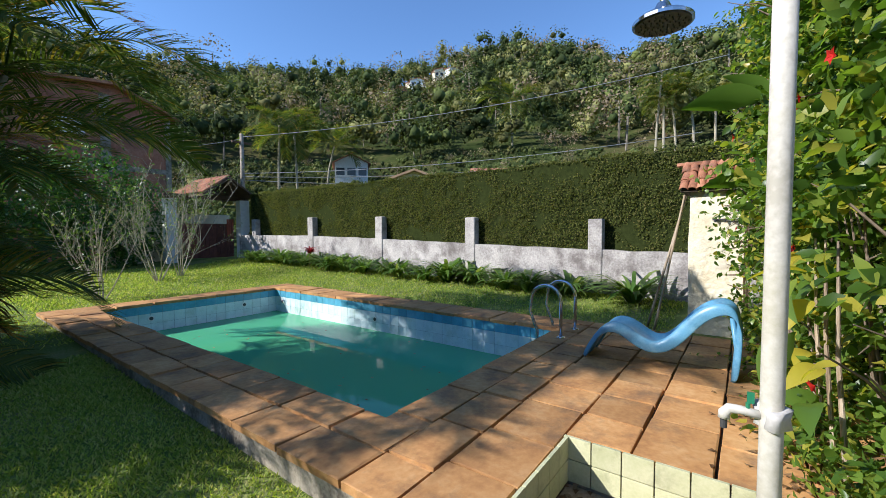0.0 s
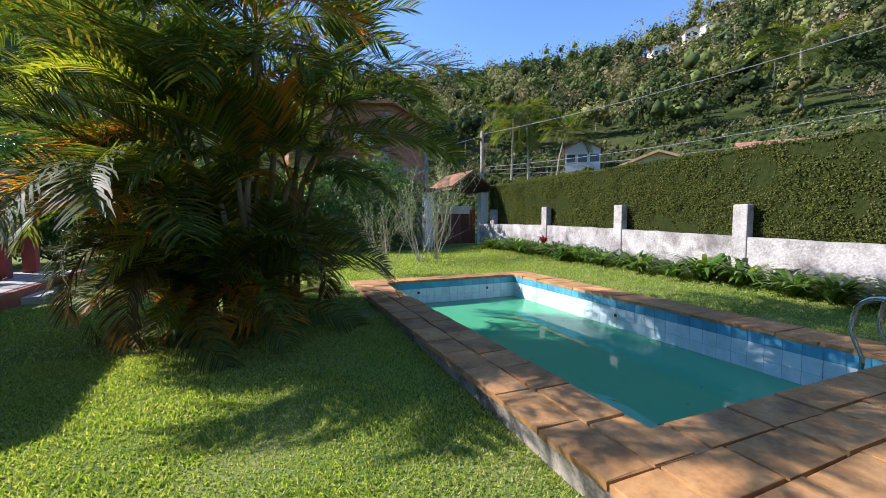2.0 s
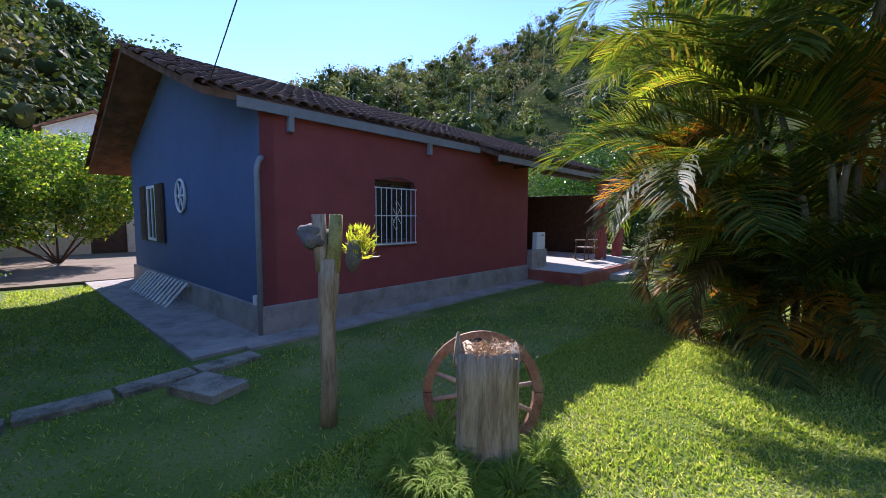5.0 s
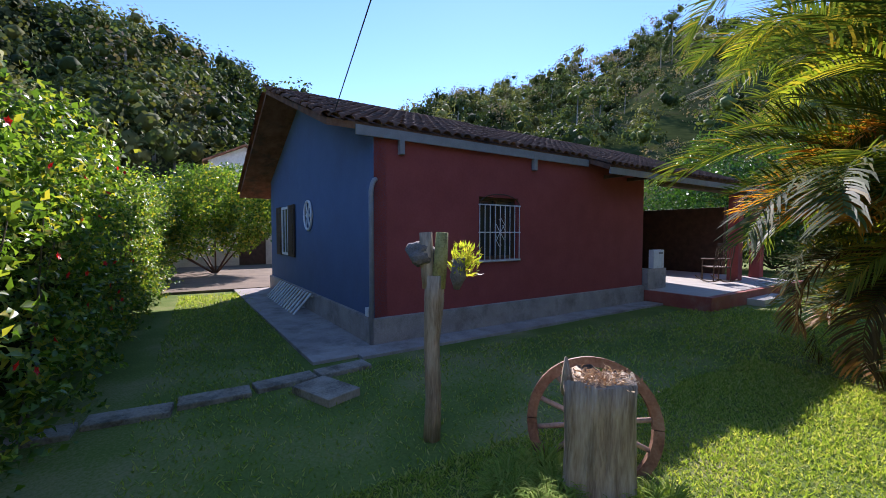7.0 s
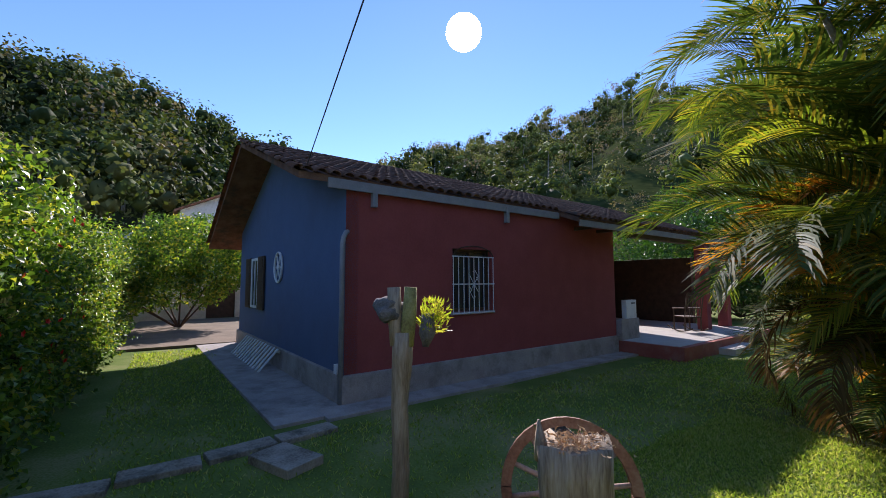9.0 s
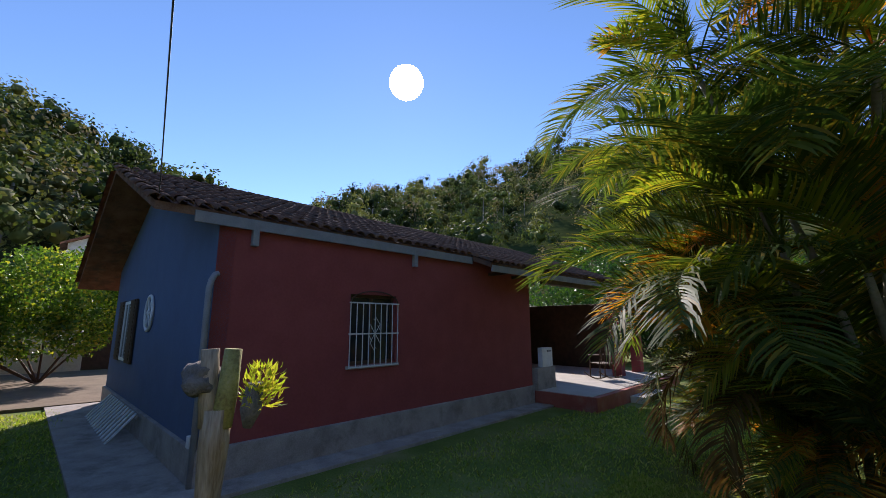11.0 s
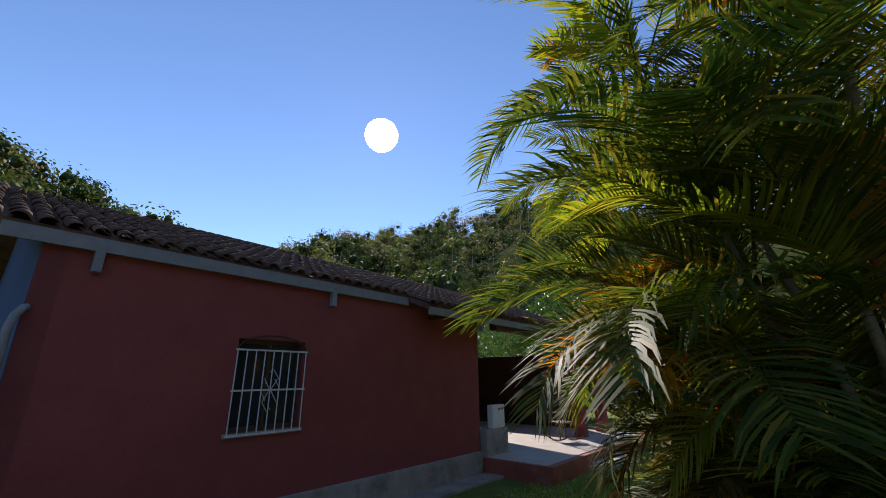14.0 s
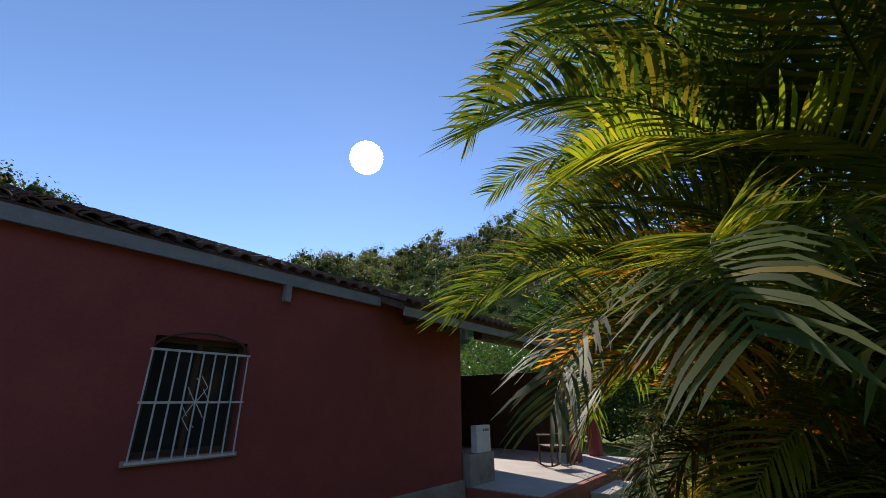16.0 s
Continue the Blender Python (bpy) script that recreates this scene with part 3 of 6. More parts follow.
# ---- areca palm clump ----
def frond_mesh(name, length, bend, mat, seed, leaf=0.5, pairs=46, droop=0.35, twist=0.0):
    """A feather frond that starts along +x and arches down in the xz plane; the rachis comes first, then the leaflets."""
    r = np.random.default_rng(seed)
    n = 14
    pts, tang = [np.zeros(3)], []
    for i in range(n):
        a = -bend * ((i + 0.5) / n) ** 1.4
        d = np.array([math.cos(a), twist * i / n, math.sin(a)])
        d /= np.linalg.norm(d)
        tang.append(d)
        pts.append(pts[-1] + d * length / n)
    pts, tang = np.array(pts), np.array(tang + [tang[-1]])
    V, Q = [], []
    for i in range(n + 1):
        w = 0.014 * (1 - 0.8 * i / n)
        V += [pts[i] + (0, w, 0), pts[i] + (0, 0, w), pts[i] - (0, w, 0)]
        if i:
            k = 3 * i
            Q += [(k - 3, k - 2, k + 1, k), (k - 2, k - 1, k + 2, k + 1), (k - 1, k - 3, k, k + 2)]
    for j in range(pairs):
        s = 0.2 + 0.8 * j / (pairs - 1)
        f = s * n
        i = min(int(f), n - 1)
        p = pts[i] + (pts[i + 1] - pts[i]) * (f - i)
        t = tang[i]
        up = unit(np.cross(t, (0, 1, 0)))
        L = leaf * (0.45 + 0.75 * math.sin(math.pi * min(1, 0.12 + 0.8 * (s - 0.2) / 0.8)) ** 0.8) * r.uniform(0.8, 1.12)
        for side in (-1, 1):
            if r.random() < 0.04:
                continue
            d = unit(np.array([0, side, 0]) * 0.85 + t * (0.55 + 0.35 * s) + up * r.uniform(0.1, 0.45) + r.normal(size=3) * 0.06)
            w = 0.0125 * r.uniform(0.8, 1.25)
            q, b0 = p.copy(), len(V)
            for k in range(4):
                ww = w * (0.5, 1.0, 0.8, 0.08)[k]
                wd = unit(np.cross(d, up))
                V += [q - wd * ww, q + wd * ww]
                if k:
                    c = b0 + 2 * k
                    Q.append((c - 2, c - 1, c + 1, c))
                q = q + d * L / 3
                d = unit(d + np.array([0, 0, -droop * (0.5 + 0.5 * k)]))
    return arrays_mesh(name, np.array(V), Q, mat)


GREEN_FRONDS = [frond_mesh("frond", 1.9 + 0.14 * i, 1.1 + 0.16 * i, M_PALM, 20 + i, 0.5, 54 + i, 0.26 + 0.06 * i, (-0.3, 0.1, 0.3, 0.0, -0.15, 0.25)[i]) for i in range(6)]
YELLOW_FRONDS = [frond_mesh("frond", 1.7, 1.4, M_PALMDRY, 31, 0.45, 40, 0.3), frond_mesh("frond", 1.4, 1.9, M_PALMDRY, 32, 0.4, 34, 0.5, 0.3)]
# lighter leaf colour that paints in the glow of backlit fronds
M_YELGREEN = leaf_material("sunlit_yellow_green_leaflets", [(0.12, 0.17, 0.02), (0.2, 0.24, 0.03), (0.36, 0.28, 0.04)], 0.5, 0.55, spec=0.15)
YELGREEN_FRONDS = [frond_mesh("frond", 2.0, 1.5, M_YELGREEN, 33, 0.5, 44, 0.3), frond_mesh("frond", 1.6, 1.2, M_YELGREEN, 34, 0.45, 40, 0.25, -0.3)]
M_CANE = material("palm_cane", [(0.1, 0.1, 0.04), (0.2, 0.17, 0.08), (0.26, 0.2, 0.12)], 4, 0.6, 0.4, detail=30)

palm = thing("areca_palm", "large dense areca palm clump with green and yellowed fronds", "palm", pose(-2.85, 5.45, -0.3))
pr = np.random.default_rng(5)
stems = []
for i in range(54):
    a, rad = pr.uniform(0, 2 * math.pi), 0.95 * math.sqrt(pr.random())
    h = (pr.uniform(0.15, 1.3) if i % 5 < 2 else pr.uniform(1.2, 4.6) if i % 3 else pr.uniform(4.6, 6.4)) * (1 - 0.25 * rad)
    lean = pr.uniform(0.1, 0.55)
    bx, by = rad * math.cos(a), rad * math.sin(a)
    if i >= 48:
        a, h, lean = radians(pr.uniform(205, 265)), pr.uniform(1.4, 3.2), pr.uniform(0.3, 0.5)
        bx, by = pr.uniform(-0.7, 0.3), pr.uniform(-0.8, -0.3)
    pts = [(bx + lean * math.cos(a) * t * t * h / 2.2, by + lean * math.sin(a) * t * t * h / 2.2, h * t) for t in np.linspace(0, 1, 9)]
    bm = bmesh.new()
    tube(bm, pts, [0.045 * (1.15 if k % 2 else 0.95) * (1 - 0.25 * k / 8) for k in range(9)], 8)
    part("stem", bm, M_CANE, palm, smooth=True)
    stems.append((pts[-1], a, h))
for (top, a, h) in stems:
    for k in range(int(pr.integers(6, 10)) if h < 4 else int(pr.integers(11, 15))):
        az = pr.uniform(0, 360) if pr.random() < 0.45 else math.degrees(a) + pr.normal() * 60
        el = pr.uniform(18, 84)
        if math.cos(radians(az)) > 0.3 and pr.random() < (0.6 if h > 1.5 else 0.25):
            continue
        # fronds facing the house more often get the colour painted for backlight
        pick = pr.random()
        low = el < 38 and h < 2.2
        if pick < (0.5 if low and math.cos(radians(az - 215)) > 0.1 else 0.2 if low else 0.1):
            me = YELLOW_FRONDS[int(pr.integers(2))]
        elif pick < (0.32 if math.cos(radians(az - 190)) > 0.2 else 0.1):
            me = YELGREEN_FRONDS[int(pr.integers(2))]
        else:
            me = GREEN_FRONDS[int(pr.integers(6))]
        s = pr.uniform(0.8, 1.2) * (0.7 + 0.11 * h) * (0.78 if h > 2.6 and math.cos(radians(az - 205)) > 0.5 else 1.0)
        m = pose(*top) @ pose(0, 0, 0, 0, 0, az) @ pose(0, 0, 0, 0, -el, 0) @ pose(0, 0, 0, pr.normal() * 25, 0, 0) @ Matrix.Diagonal((s, s, s, 1))
        part("frond", me, None, palm, m=m)


M_DRYFROND = leaf_material("dry_brown_leaflets", [(0.07, 0.045, 0.018), (0.11, 0.07, 0.025), (0.15, 0.1, 0.035)], 0.9, 0.3, (1.1, 0.9, 0.5), spec=0.0)
DRY_FROND = frond_mesh("frond", 1.7, 2.3, M_DRYFROND, 36, 0.4, 40, 0.7)
for x, y, z, az, el in ((-1.7, -0.9, 2.0, 205, 30), (-1.4, -1.2, 1.4, 230, 20), (-1.0, -1.3, 1.2, 250, 15), (1.0, -0.6, 1.5, 310, 10), (-1.2, -0.5, 1.0, 190, 10)):
    part("frond", DRY_FROND, None, palm, "dry brown hanging frond", m=pose(x * 0.6, y * 0.6, z) @ pose(0, 0, 0, 0, 0, az) @ pose(0, 0, 0, 0, -el, 0))


# low golden fronds on the house side; the yellow-green ones hold backlight in their colour
for k in range(40):
    px, py = pr.uniform(-1.1, 0.0), pr.uniform(-0.9, -0.2)
    if px < -0.5:
        py += pr.uniform(0, 0.9)
    z, az = pr.uniform(0.5, 2.8), pr.uniform(165, 250)
    pick = pr.random()
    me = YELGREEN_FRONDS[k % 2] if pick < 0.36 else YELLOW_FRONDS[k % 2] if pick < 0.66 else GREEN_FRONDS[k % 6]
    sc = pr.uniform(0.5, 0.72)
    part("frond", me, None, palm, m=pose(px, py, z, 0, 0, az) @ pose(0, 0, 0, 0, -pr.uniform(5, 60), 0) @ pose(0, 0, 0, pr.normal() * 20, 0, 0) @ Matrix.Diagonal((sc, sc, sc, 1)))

# ---- grass ----
def grass():
    r = np.random.default_rng(3)
    spots = []
    for n, x0, y0, x1, y1 in ((125000, -5.0, -1.6, -0.7, 4.3), (32000, -9, -2.4, -3.6, 8.5), (16000, -6.5, 5.0, -0.7, 14.0), (30000, 4.2, -1.2, 6.8, 14.5), (26000, -0.7, 7.6, 4.4, 15.0), (9000, -15, -2.4, -9, -0.2)):
        spots.append(np.stack([r.uniform(x0, x1, n), r.uniform(y0, y1, n)], 1))
    xy = np.concatenate(spots)
    keep = np.ones(len(xy), bool)
    keep &= ~((xy[:, 0] > -0.7) & (xy[:, 0] < 4.02) & (xy[:, 1] < 7.52))
    hx, hy = xy[:, 0] + 8.115, xy[:, 1] - 0.276
    keep &= ~((hx < 0.75) & (hy > -1.1))
    dens = np.array([noise.noise(Vector((x * 1.5, y * 1.5, 5))) for x, y in xy])
    xy, dens = xy[keep], dens[keep]
    z = np.array([ground_z(x, y) for x, y in xy])
    base = np.column_stack([xy, z - 0.005])
    d = unit(np.column_stack([r.normal(size=(len(xy), 2)) * 0.75, np.full(len(xy), 0.8)]))
    far = np.hypot(xy[:, 0] + 2.4, xy[:, 1] + 1.5)
    L = r.uniform(0.022, 0.05, len(xy)) * (1 + 0.4 * dens) * (1 + 0.07 * far)
    return single_leaves("grass", base + d * L[:, None] * 0.45, d, random_dirs(len(xy)), L, L * 0.15 + 0.0015 + 0.0005 * far, M_GRASS)


tagged(part("grass", grass(), None), "short thick lawn grass with dry straw patches", "grass", kind="stuff")

# ---- deck beyond the pool's near side, shower tray ----
M_TRAYTILE = material("pale_green_tile", [(0.5, 0.5, 0.28), (0.6, 0.58, 0.36)], 7, 0.35, 0.1, vary=0.08, stain=((0.2, 0.2, 0.1), 0.5, 4))
for b in ((DECK_X0, -2.9, -0.6, -0.52, -0.72, -0.05), (0.5, -2.9, -0.6, DECK_X1, -0.72, -0.05), (-0.52, -1.16, -0.6, 0.5, -0.72, -0.05), (-0.52, -2.9, -0.6, 0.5, -2.45, -0.05)):
    part("deck_slab", boxed(*b), M_CONCRETE, slab)
    part("mortar_bed", boxed(b[0] + 0.03, b[1] + 0.01, -0.05, b[3] - 0.03, b[4] - 0.01, -0.04), M_MORTAR, slab)
M_SILT = material("silted_tray_floor", [(0.22, 0.13, 0.07), (0.36, 0.24, 0.13), (0.46, 0.33, 0.2)], 5, 0.95, 0.6, detail=40)
tray = thing("shower_tray", "sunken shower tray lined with pale green tiles, full of dry leaves", "shower tray")
part("tray_floor", boxed(-0.5, -2.43, -0.42, 0.48, -1.18, -0.3), M_SILT, tray, "dirty cement tray floor")
part("tray_bed", boxed(-0.515, -2.445, -0.6, 0.495, -1.165, -0.42), M_MORTAR, tray)
tile_v = mesh_from(boxed(-0.5, -0.5, -0.5, 0.5, 0.5, 0.5, 0.03), "tile")
TILE_BLUE, TILE_WHITE = tile_v.copy(), tile_v.copy()
for i in range(7):
    for z in (-0.075, -0.225):
        y = -1.24 - 0.18 * i
        for x in (0.485, -0.505):
            part("tile", tile_v, M_TRAYTILE, tray, m=pose(x, y, z + 0.02) @ Matrix.Diagonal((0.022, 0.172, 0.142, 1)))
for i in range(6):
    for z in (-0.075, -0.225):
        x = -0.42 + 0.165 * i
        for y in (-1.175, -2.435):
            part("tile", tile_v, M_TRAYTILE, tray, m=pose(x, y, z + 0.02) @ Matrix.Diagonal((0.16, 0.022, 0.142, 1)))
M_DRY = leaf_material("dry_fallen_leaves", [(0.1, 0.05, 0.02), (0.22, 0.12, 0.05), (0.3, 0.2, 0.1)], 0.8, 0.15, (1, 0.9, 0.6))
n = 420
b = np.column_stack([pr.uniform(-0.45, 0.45, n), pr.uniform(-2.4, -1.2, n), np.full(n, -0.295)])
tagged(part("leaf_litter", leaves("leaf_litter", b, np.column_stack([pr.normal(size=(n, 2)), np.full(n, 0.15)]), np.tile((0, 0, 1.0), (n, 1)), pr.uniform(0.04, 0.09, n), 0.035, M_DRY), None), "brown dry leaves lying in the shower tray", "leaves", kind="stuff")

# ---- outdoor shower ----
M_PVC = material("painted_plastic_pipe", [(0.42, 0.39, 0.32), (0.54, 0.51, 0.44), (0.6, 0.57, 0.5)], 4, 0.65, 0.25, detail=50, stain=((0.36, 0.33, 0.22), 0.75, 3.2))
M_CHROME = material("chrome", [(0.6, 0.6, 0.6), (0.7, 0.7, 0.7)], 9, 0.18, 0.02, metal=1.0)
M_RUBBER = material("dark_nozzle_rubber", [(0.04, 0.04, 0.04), (0.07, 0.07, 0.07)], 9, 0.6, 0.1)
M_GREYCEM = material("pale_cement_lump", [(0.42, 0.4, 0.37), (0.55, 0.53, 0.5)], 20, 0.9, 0.6)
SX, SY = -0.62, -2.155
shower = thing("outdoor_shower", "white pipe outdoor shower with chrome rain head and tap", "shower", pose(SX, SY, 0))
bm = bmesh.new()
tube(bm, [(0.02, 0, -0.02), (0.005, 0.0, 0.8), (-0.01, 0.0, 1.6), (-0.02, 0, 2.3)], 0.029, 20)
part("pipe", bm, M_PVC, shower, smooth=True)
bm = bmesh.new()
tube(bm, [(0.003, 0, 0.785), (0.003, 0, 0.79), (0.002, 0, 0.82), (0.002, 0, 0.85), (0, 0, 0.855)], [0.028, 0.041, 0.037, 0.043, 0.028], 18, wobble=0.9)
part("joint", bm, M_GREYCEM, shower, smooth=True)
bm = bmesh.new()
tube(bm, [(0, 0.025, 0.82), (0, 0.075, 0.824), (0.0, 0.1, 0.822), (0.0, 0.112, 0.806), (0.0, 0.113, 0.79)], [0.013, 0.013, 0.015, 0.016, 0.016], 14)
tap = part("tap", bm, M_PVC, shower, "white plastic elbow tap", smooth=True)
bm = bmesh.new()
tube(bm, [(0.0, 0.113, 0.792), (0.0, 0.113, 0.76)], [0.01, 0.009], 12)
part("nozzle", bm, M_RUBBER, tap, "black hose nozzle")
bm = bmesh.new()
tube(bm, [(0.0, 0.055, 0.83), (0.0, 0.055, 0.85)], 0.006, 8)
box(bm, -0.004, 0.04, 0.85, 0.004, 0.058, 0.882)
M_GREENPL = material("green_plastic", [(0.02, 0.16, 0.08), (0.03, 0.2, 0.1)], 6, 0.4, 0.05)
part("tap_handle", bm, M_GREENPL, tap, "green plastic tap handle")
bm = bmesh.new()
tube(bm, [(-0.02, 0, 2.26), (-0.02, 0.1, 2.3), (-0.02, 0.18, 2.33), (-0.01, 0.27, 2.2), (0.0, 0.295, 2.13), (0, 0.3, 2.06)], [0.011] * 6, 10)
part("arm", bm, M_CHROME, shower, "chrome shower arm", smooth=True)
bm = bmesh.new()
tube(bm, [(0.0, 0.3, 2.075), (0.0, 0.3, 2.050), (0, 0.3, 2.030), (0, 0.3, 2.020), (0, 0.3, 2.010)], [0.018, 0.03, 0.075, 0.088, 0.088], 28)
head = part("shower_head", bm, M_CHROME, shower, "round chrome rain shower head", smooth=False)
bm = bmesh.new()
tube(bm, [(0, 0.3, 2.010), (0, 0.3, 2.006)], 0.08, 28)
for k in range(60):
    a, rr = k * 2.4, 0.0095 * math.sqrt(k + 0.5)
    tube(bm, [(rr * math.cos(a), 0.3 + rr * math.sin(a), 2.007), (rr * math.cos(a), 0.3 + rr * math.sin(a), 2.001)], 0.003, 5)
part("nozzle_plate", bm, M_RUBBER, head, "dark nozzle plate")

# ---- pool ladder ----
ladder = thing("pool_ladder", "bent chrome tube ladder at the pool edge", "ladder")
for x in (2.92, 3.46):
    bm = bmesh.new()
    pts = [(x, -0.22, 0.0), (x, -0.22, 0.45)]
    for k in range(9):
        a = math.pi * k / 8
        pts.append((x, -0.02 - 0.2 * math.cos(a), 0.45 + 0.2 * math.sin(a)))
    pts += [(x, 0.2, 0.3), (x, 0.1, 0.05), (x, 0.09, -0.9)]
    tube(bm, pts, 0.021, 12)
    rail = part("rail", bm, M_CHROME, ladder, smooth=True)
    bm = bmesh.new()
    tube(bm, [(x, -0.22, 0.001), (x, -0.22, 0.012), (x, -0.22, 0.018)], [0.055, 0.05, 0.03], 16)
    part("foot_plate", bm, M_CHROME, rail)
for z in (-0.3, -0.6):
    part("step", boxed(2.94, 0.06, z, 3.44, 0.13, z + 0.03, 0.006), M_CHROME, ladder)

# ---- blue slide ----
M_SLIDE = material("faded_blue_plastic", [(0.08, 0.24, 0.38), (0.13, 0.32, 0.46)], 3, 0.35, 0.08, stain=((0.3, 0.45, 0.52), 0.4, 5))
slide = thing("pool_slide", "small wavy light blue plastic slide standing on the paving", "slide")
prof = [(-0.72, 0.0), (-0.78, 0.14), (-0.88, 0.3), (-0.98, 0.36), (-1.1, 0.34), (-1.22, 0.25), (-1.35, 0.19), (-1.48, 0.22), (-1.6, 0.33), (-1.72, 0.5), (-1.83, 0.6), (-1.95, 0.65), (-2.03, 0.6), (-2.07, 0.46), (-2.06, 0.25), (-2.04, 0.0)]
bm = bmesh.new()
rows = []
for i, (y, z) in enumerate(prof):
    ya, za = prof[max(0, i - 1)]
    yb, zb = prof[min(len(prof) - 1, i + 1)]
    d = Vector((0, yb - ya, zb - za)).normalized()
    nrm = Vector((0, d.z, -d.y))
    if nrm.z < 0 and 0 < i < 12:
        nrm = -nrm
    row = []
    for x, h in ((-0.215, -0.05), (-0.205, 0.06), (-0.17, 0.07), (-0.14, 0.015), (0.0, 0.0), (0.14, 0.015), (0.17, 0.07), (0.205, 0.06), (0.215, -0.05)):
        lift = h if 2 < i < 12 else h * 0.4
        row.append(bm.verts.new(Vector((2.5 + x, y, z)) + nrm * lift * (1 if i < 13 else -1)))
    rows.append(row)
for a, b in zip(rows, rows[1:]):
    for k in range(8):
        bm.faces.new((a[k], a[k + 1], b[k + 1], b[k]))
bmesh.ops.recalc_face_normals(bm, faces=bm.faces[:])
chute = part("chute", bm, M_SLIDE, slide, smooth=True)
md = chute.modifiers.new("thick", "SOLIDIFY")
md.thickness, md.offset = 0.025, 0
md = chute.modifiers.new("round", "SUBSURF")
md.levels = md.render_levels = 2
for x in (2.33, 2.66):
    bm = bmesh.new()
    tube(bm, [(x, -2.02, 0), (x, -2.04, 0.3), (x, -2.0, 0.58)], 0.02, 10)
    part("leg", bm, M_SLIDE, slide, smooth=True)

# ---- masonry pillar with tiled cap, leaning canes ----
pillar = thing("masonry_pillar", "cream rough-plastered masonry pillar under a clay tile cap", "pillar")
bm = boxed(4.76, -2.14, -0.3, 5.5, -1.42, 1.9, 0.02)
bmesh.ops.subdivide_edges(bm, edges=bm.edges[:], cuts=5, use_grid_fill=True)
for v in bm.verts:
    q = noise.noise(v.co * 5) * 0.012 + noise.noise(v.co * 1.3) * 0.02
    v.co += Vector((-q, q * 0.6, 0))
part("shaft", bm, M_CREAM, pillar, smooth=True)
bm = bmesh.new()
vs = [bm.verts.new(p) for y in (-2.25, -1.31) for p in ((4.66, y, 1.9), (5.6, y, 1.9), (5.13, y, 2.3))]
for q in ((0, 2, 1), (3, 4, 5), (0, 3, 5, 2), (1, 2, 5, 4), (0, 1, 4, 3)):
    bm.faces.new([vs[i] for i in q])
part("cap", bm, M_MORTAR, pillar)


def barrel_tile(length=0.42, r0=0.085, r1=0.07):
    """A half-round clay tile, running up +y, crown up."""
    bm = bmesh.new()
    rings = []
    for y, r in ((0, r0), (length, r1)):
        out = [bm.verts.new((r * math.cos(math.pi * k / 6), y, r * 0.75 * math.sin(math.pi * k / 6))) for k in range(7)]
        inn = [bm.verts.new(((r - 0.014) * math.cos(math.pi * k / 6), y, (r - 0.014) * 0.75 * math.sin(math.pi * k / 6))) for k in range(7)]
        rings.append((out, inn))
    (o0, i0), (o1, i1) = rings
    for k in range(6):
        bm.faces.new((o0[k], o0[k + 1], o1[k + 1], o1[k]))
        bm.faces.new((i0[k + 1], i0[k], i1[k], i1[k + 1]))
        bm.faces.new((o0[k + 1], o0[k], i0[k], i0[k + 1]))
    return mesh_from(bm, "roof_tile", True)


TILE = barrel_tile()
slope_angle = math.degrees(math.atan2(0.4, 0.47))
CAP_TILE = barrel_tile(0.25, 0.062, 0.05)
for k in range(9):
    y = -2.2 + 0.106 * k
    for j in range(3):
        m = pose(4.66, y, 1.93) @ pose(0, 0, 0, 0, 0, -90) @ pose(0, 0, 0, slope_angle, 0, 0) @ pose(0, 0.19 * j - 0.02, 0.012 * (1 + j), pr.normal() * 2, pr.normal() * 4, pr.normal() * 4)
        part("roof_tile", CAP_TILE, M_TILEROOF, pillar, m=m)
        m = pose(5.6, y, 1.93) @ pose(0, 0, 0, 0, 0, 90) @ pose(0, 0, 0, slope_angle, 0, 0) @ pose(0, 0.19 * j - 0.02, 0.012 * (1 + j))
        part("roof_tile", CAP_TILE, M_TILEROOF, pillar, m=m)
for k in range(3):
    part("ridge_tile", TILE, M_TILEROOF, pillar, m=pose(5.13, -2.27 + 0.32 * k, 2.3 + 0.01 * k, 0, 0, pr.normal() * 3))
bm = bmesh.new()
tube(bm, [(4.72, -1.98, 1.5), (4.72, -1.7, 1.5)], 0.012, 8)
for y in (-1.95, -1.85, -1.74):
    tube(bm, [(4.72, y, 1.5), (4.69, y, 1.47), (4.68, y, 1.52)], 0.008, 6)
part("hook_rail", bm, M_RUBBER, pillar, "rusty iron hook rail")
vine = thing("dry_vine", "leafless brown vine twigs clinging to the masonry pillar", "vine")
for k in range(26):
    z = pr.uniform(0.3, 1.75)
    L = pr.uniform(0.12, 0.34)
    bm = bmesh.new()
    tube(bm, [(4.745, -2.14, z), (4.735, -2.14 + L * 0.5, z + pr.normal() * 0.04), (4.74, -2.14 + L, z + pr.normal() * 0.09 + 0.03)], [0.007, 0.005, 0.002], 5)
    part("twig", bm, M_WOOD, vine)
for k in range(3):
    bm = bmesh.new()
    tube(bm, [(4.74, -2.15 + 0.02 * k, -0.28), (4.74, -2.13 + 0.03 * k, 0.6), (4.735, -2.15 + 0.04 * k, 1.3), (4.74, -2.12, 1.85)], 0.009, 6)
    part("stem", bm, M_WOOD, vine)
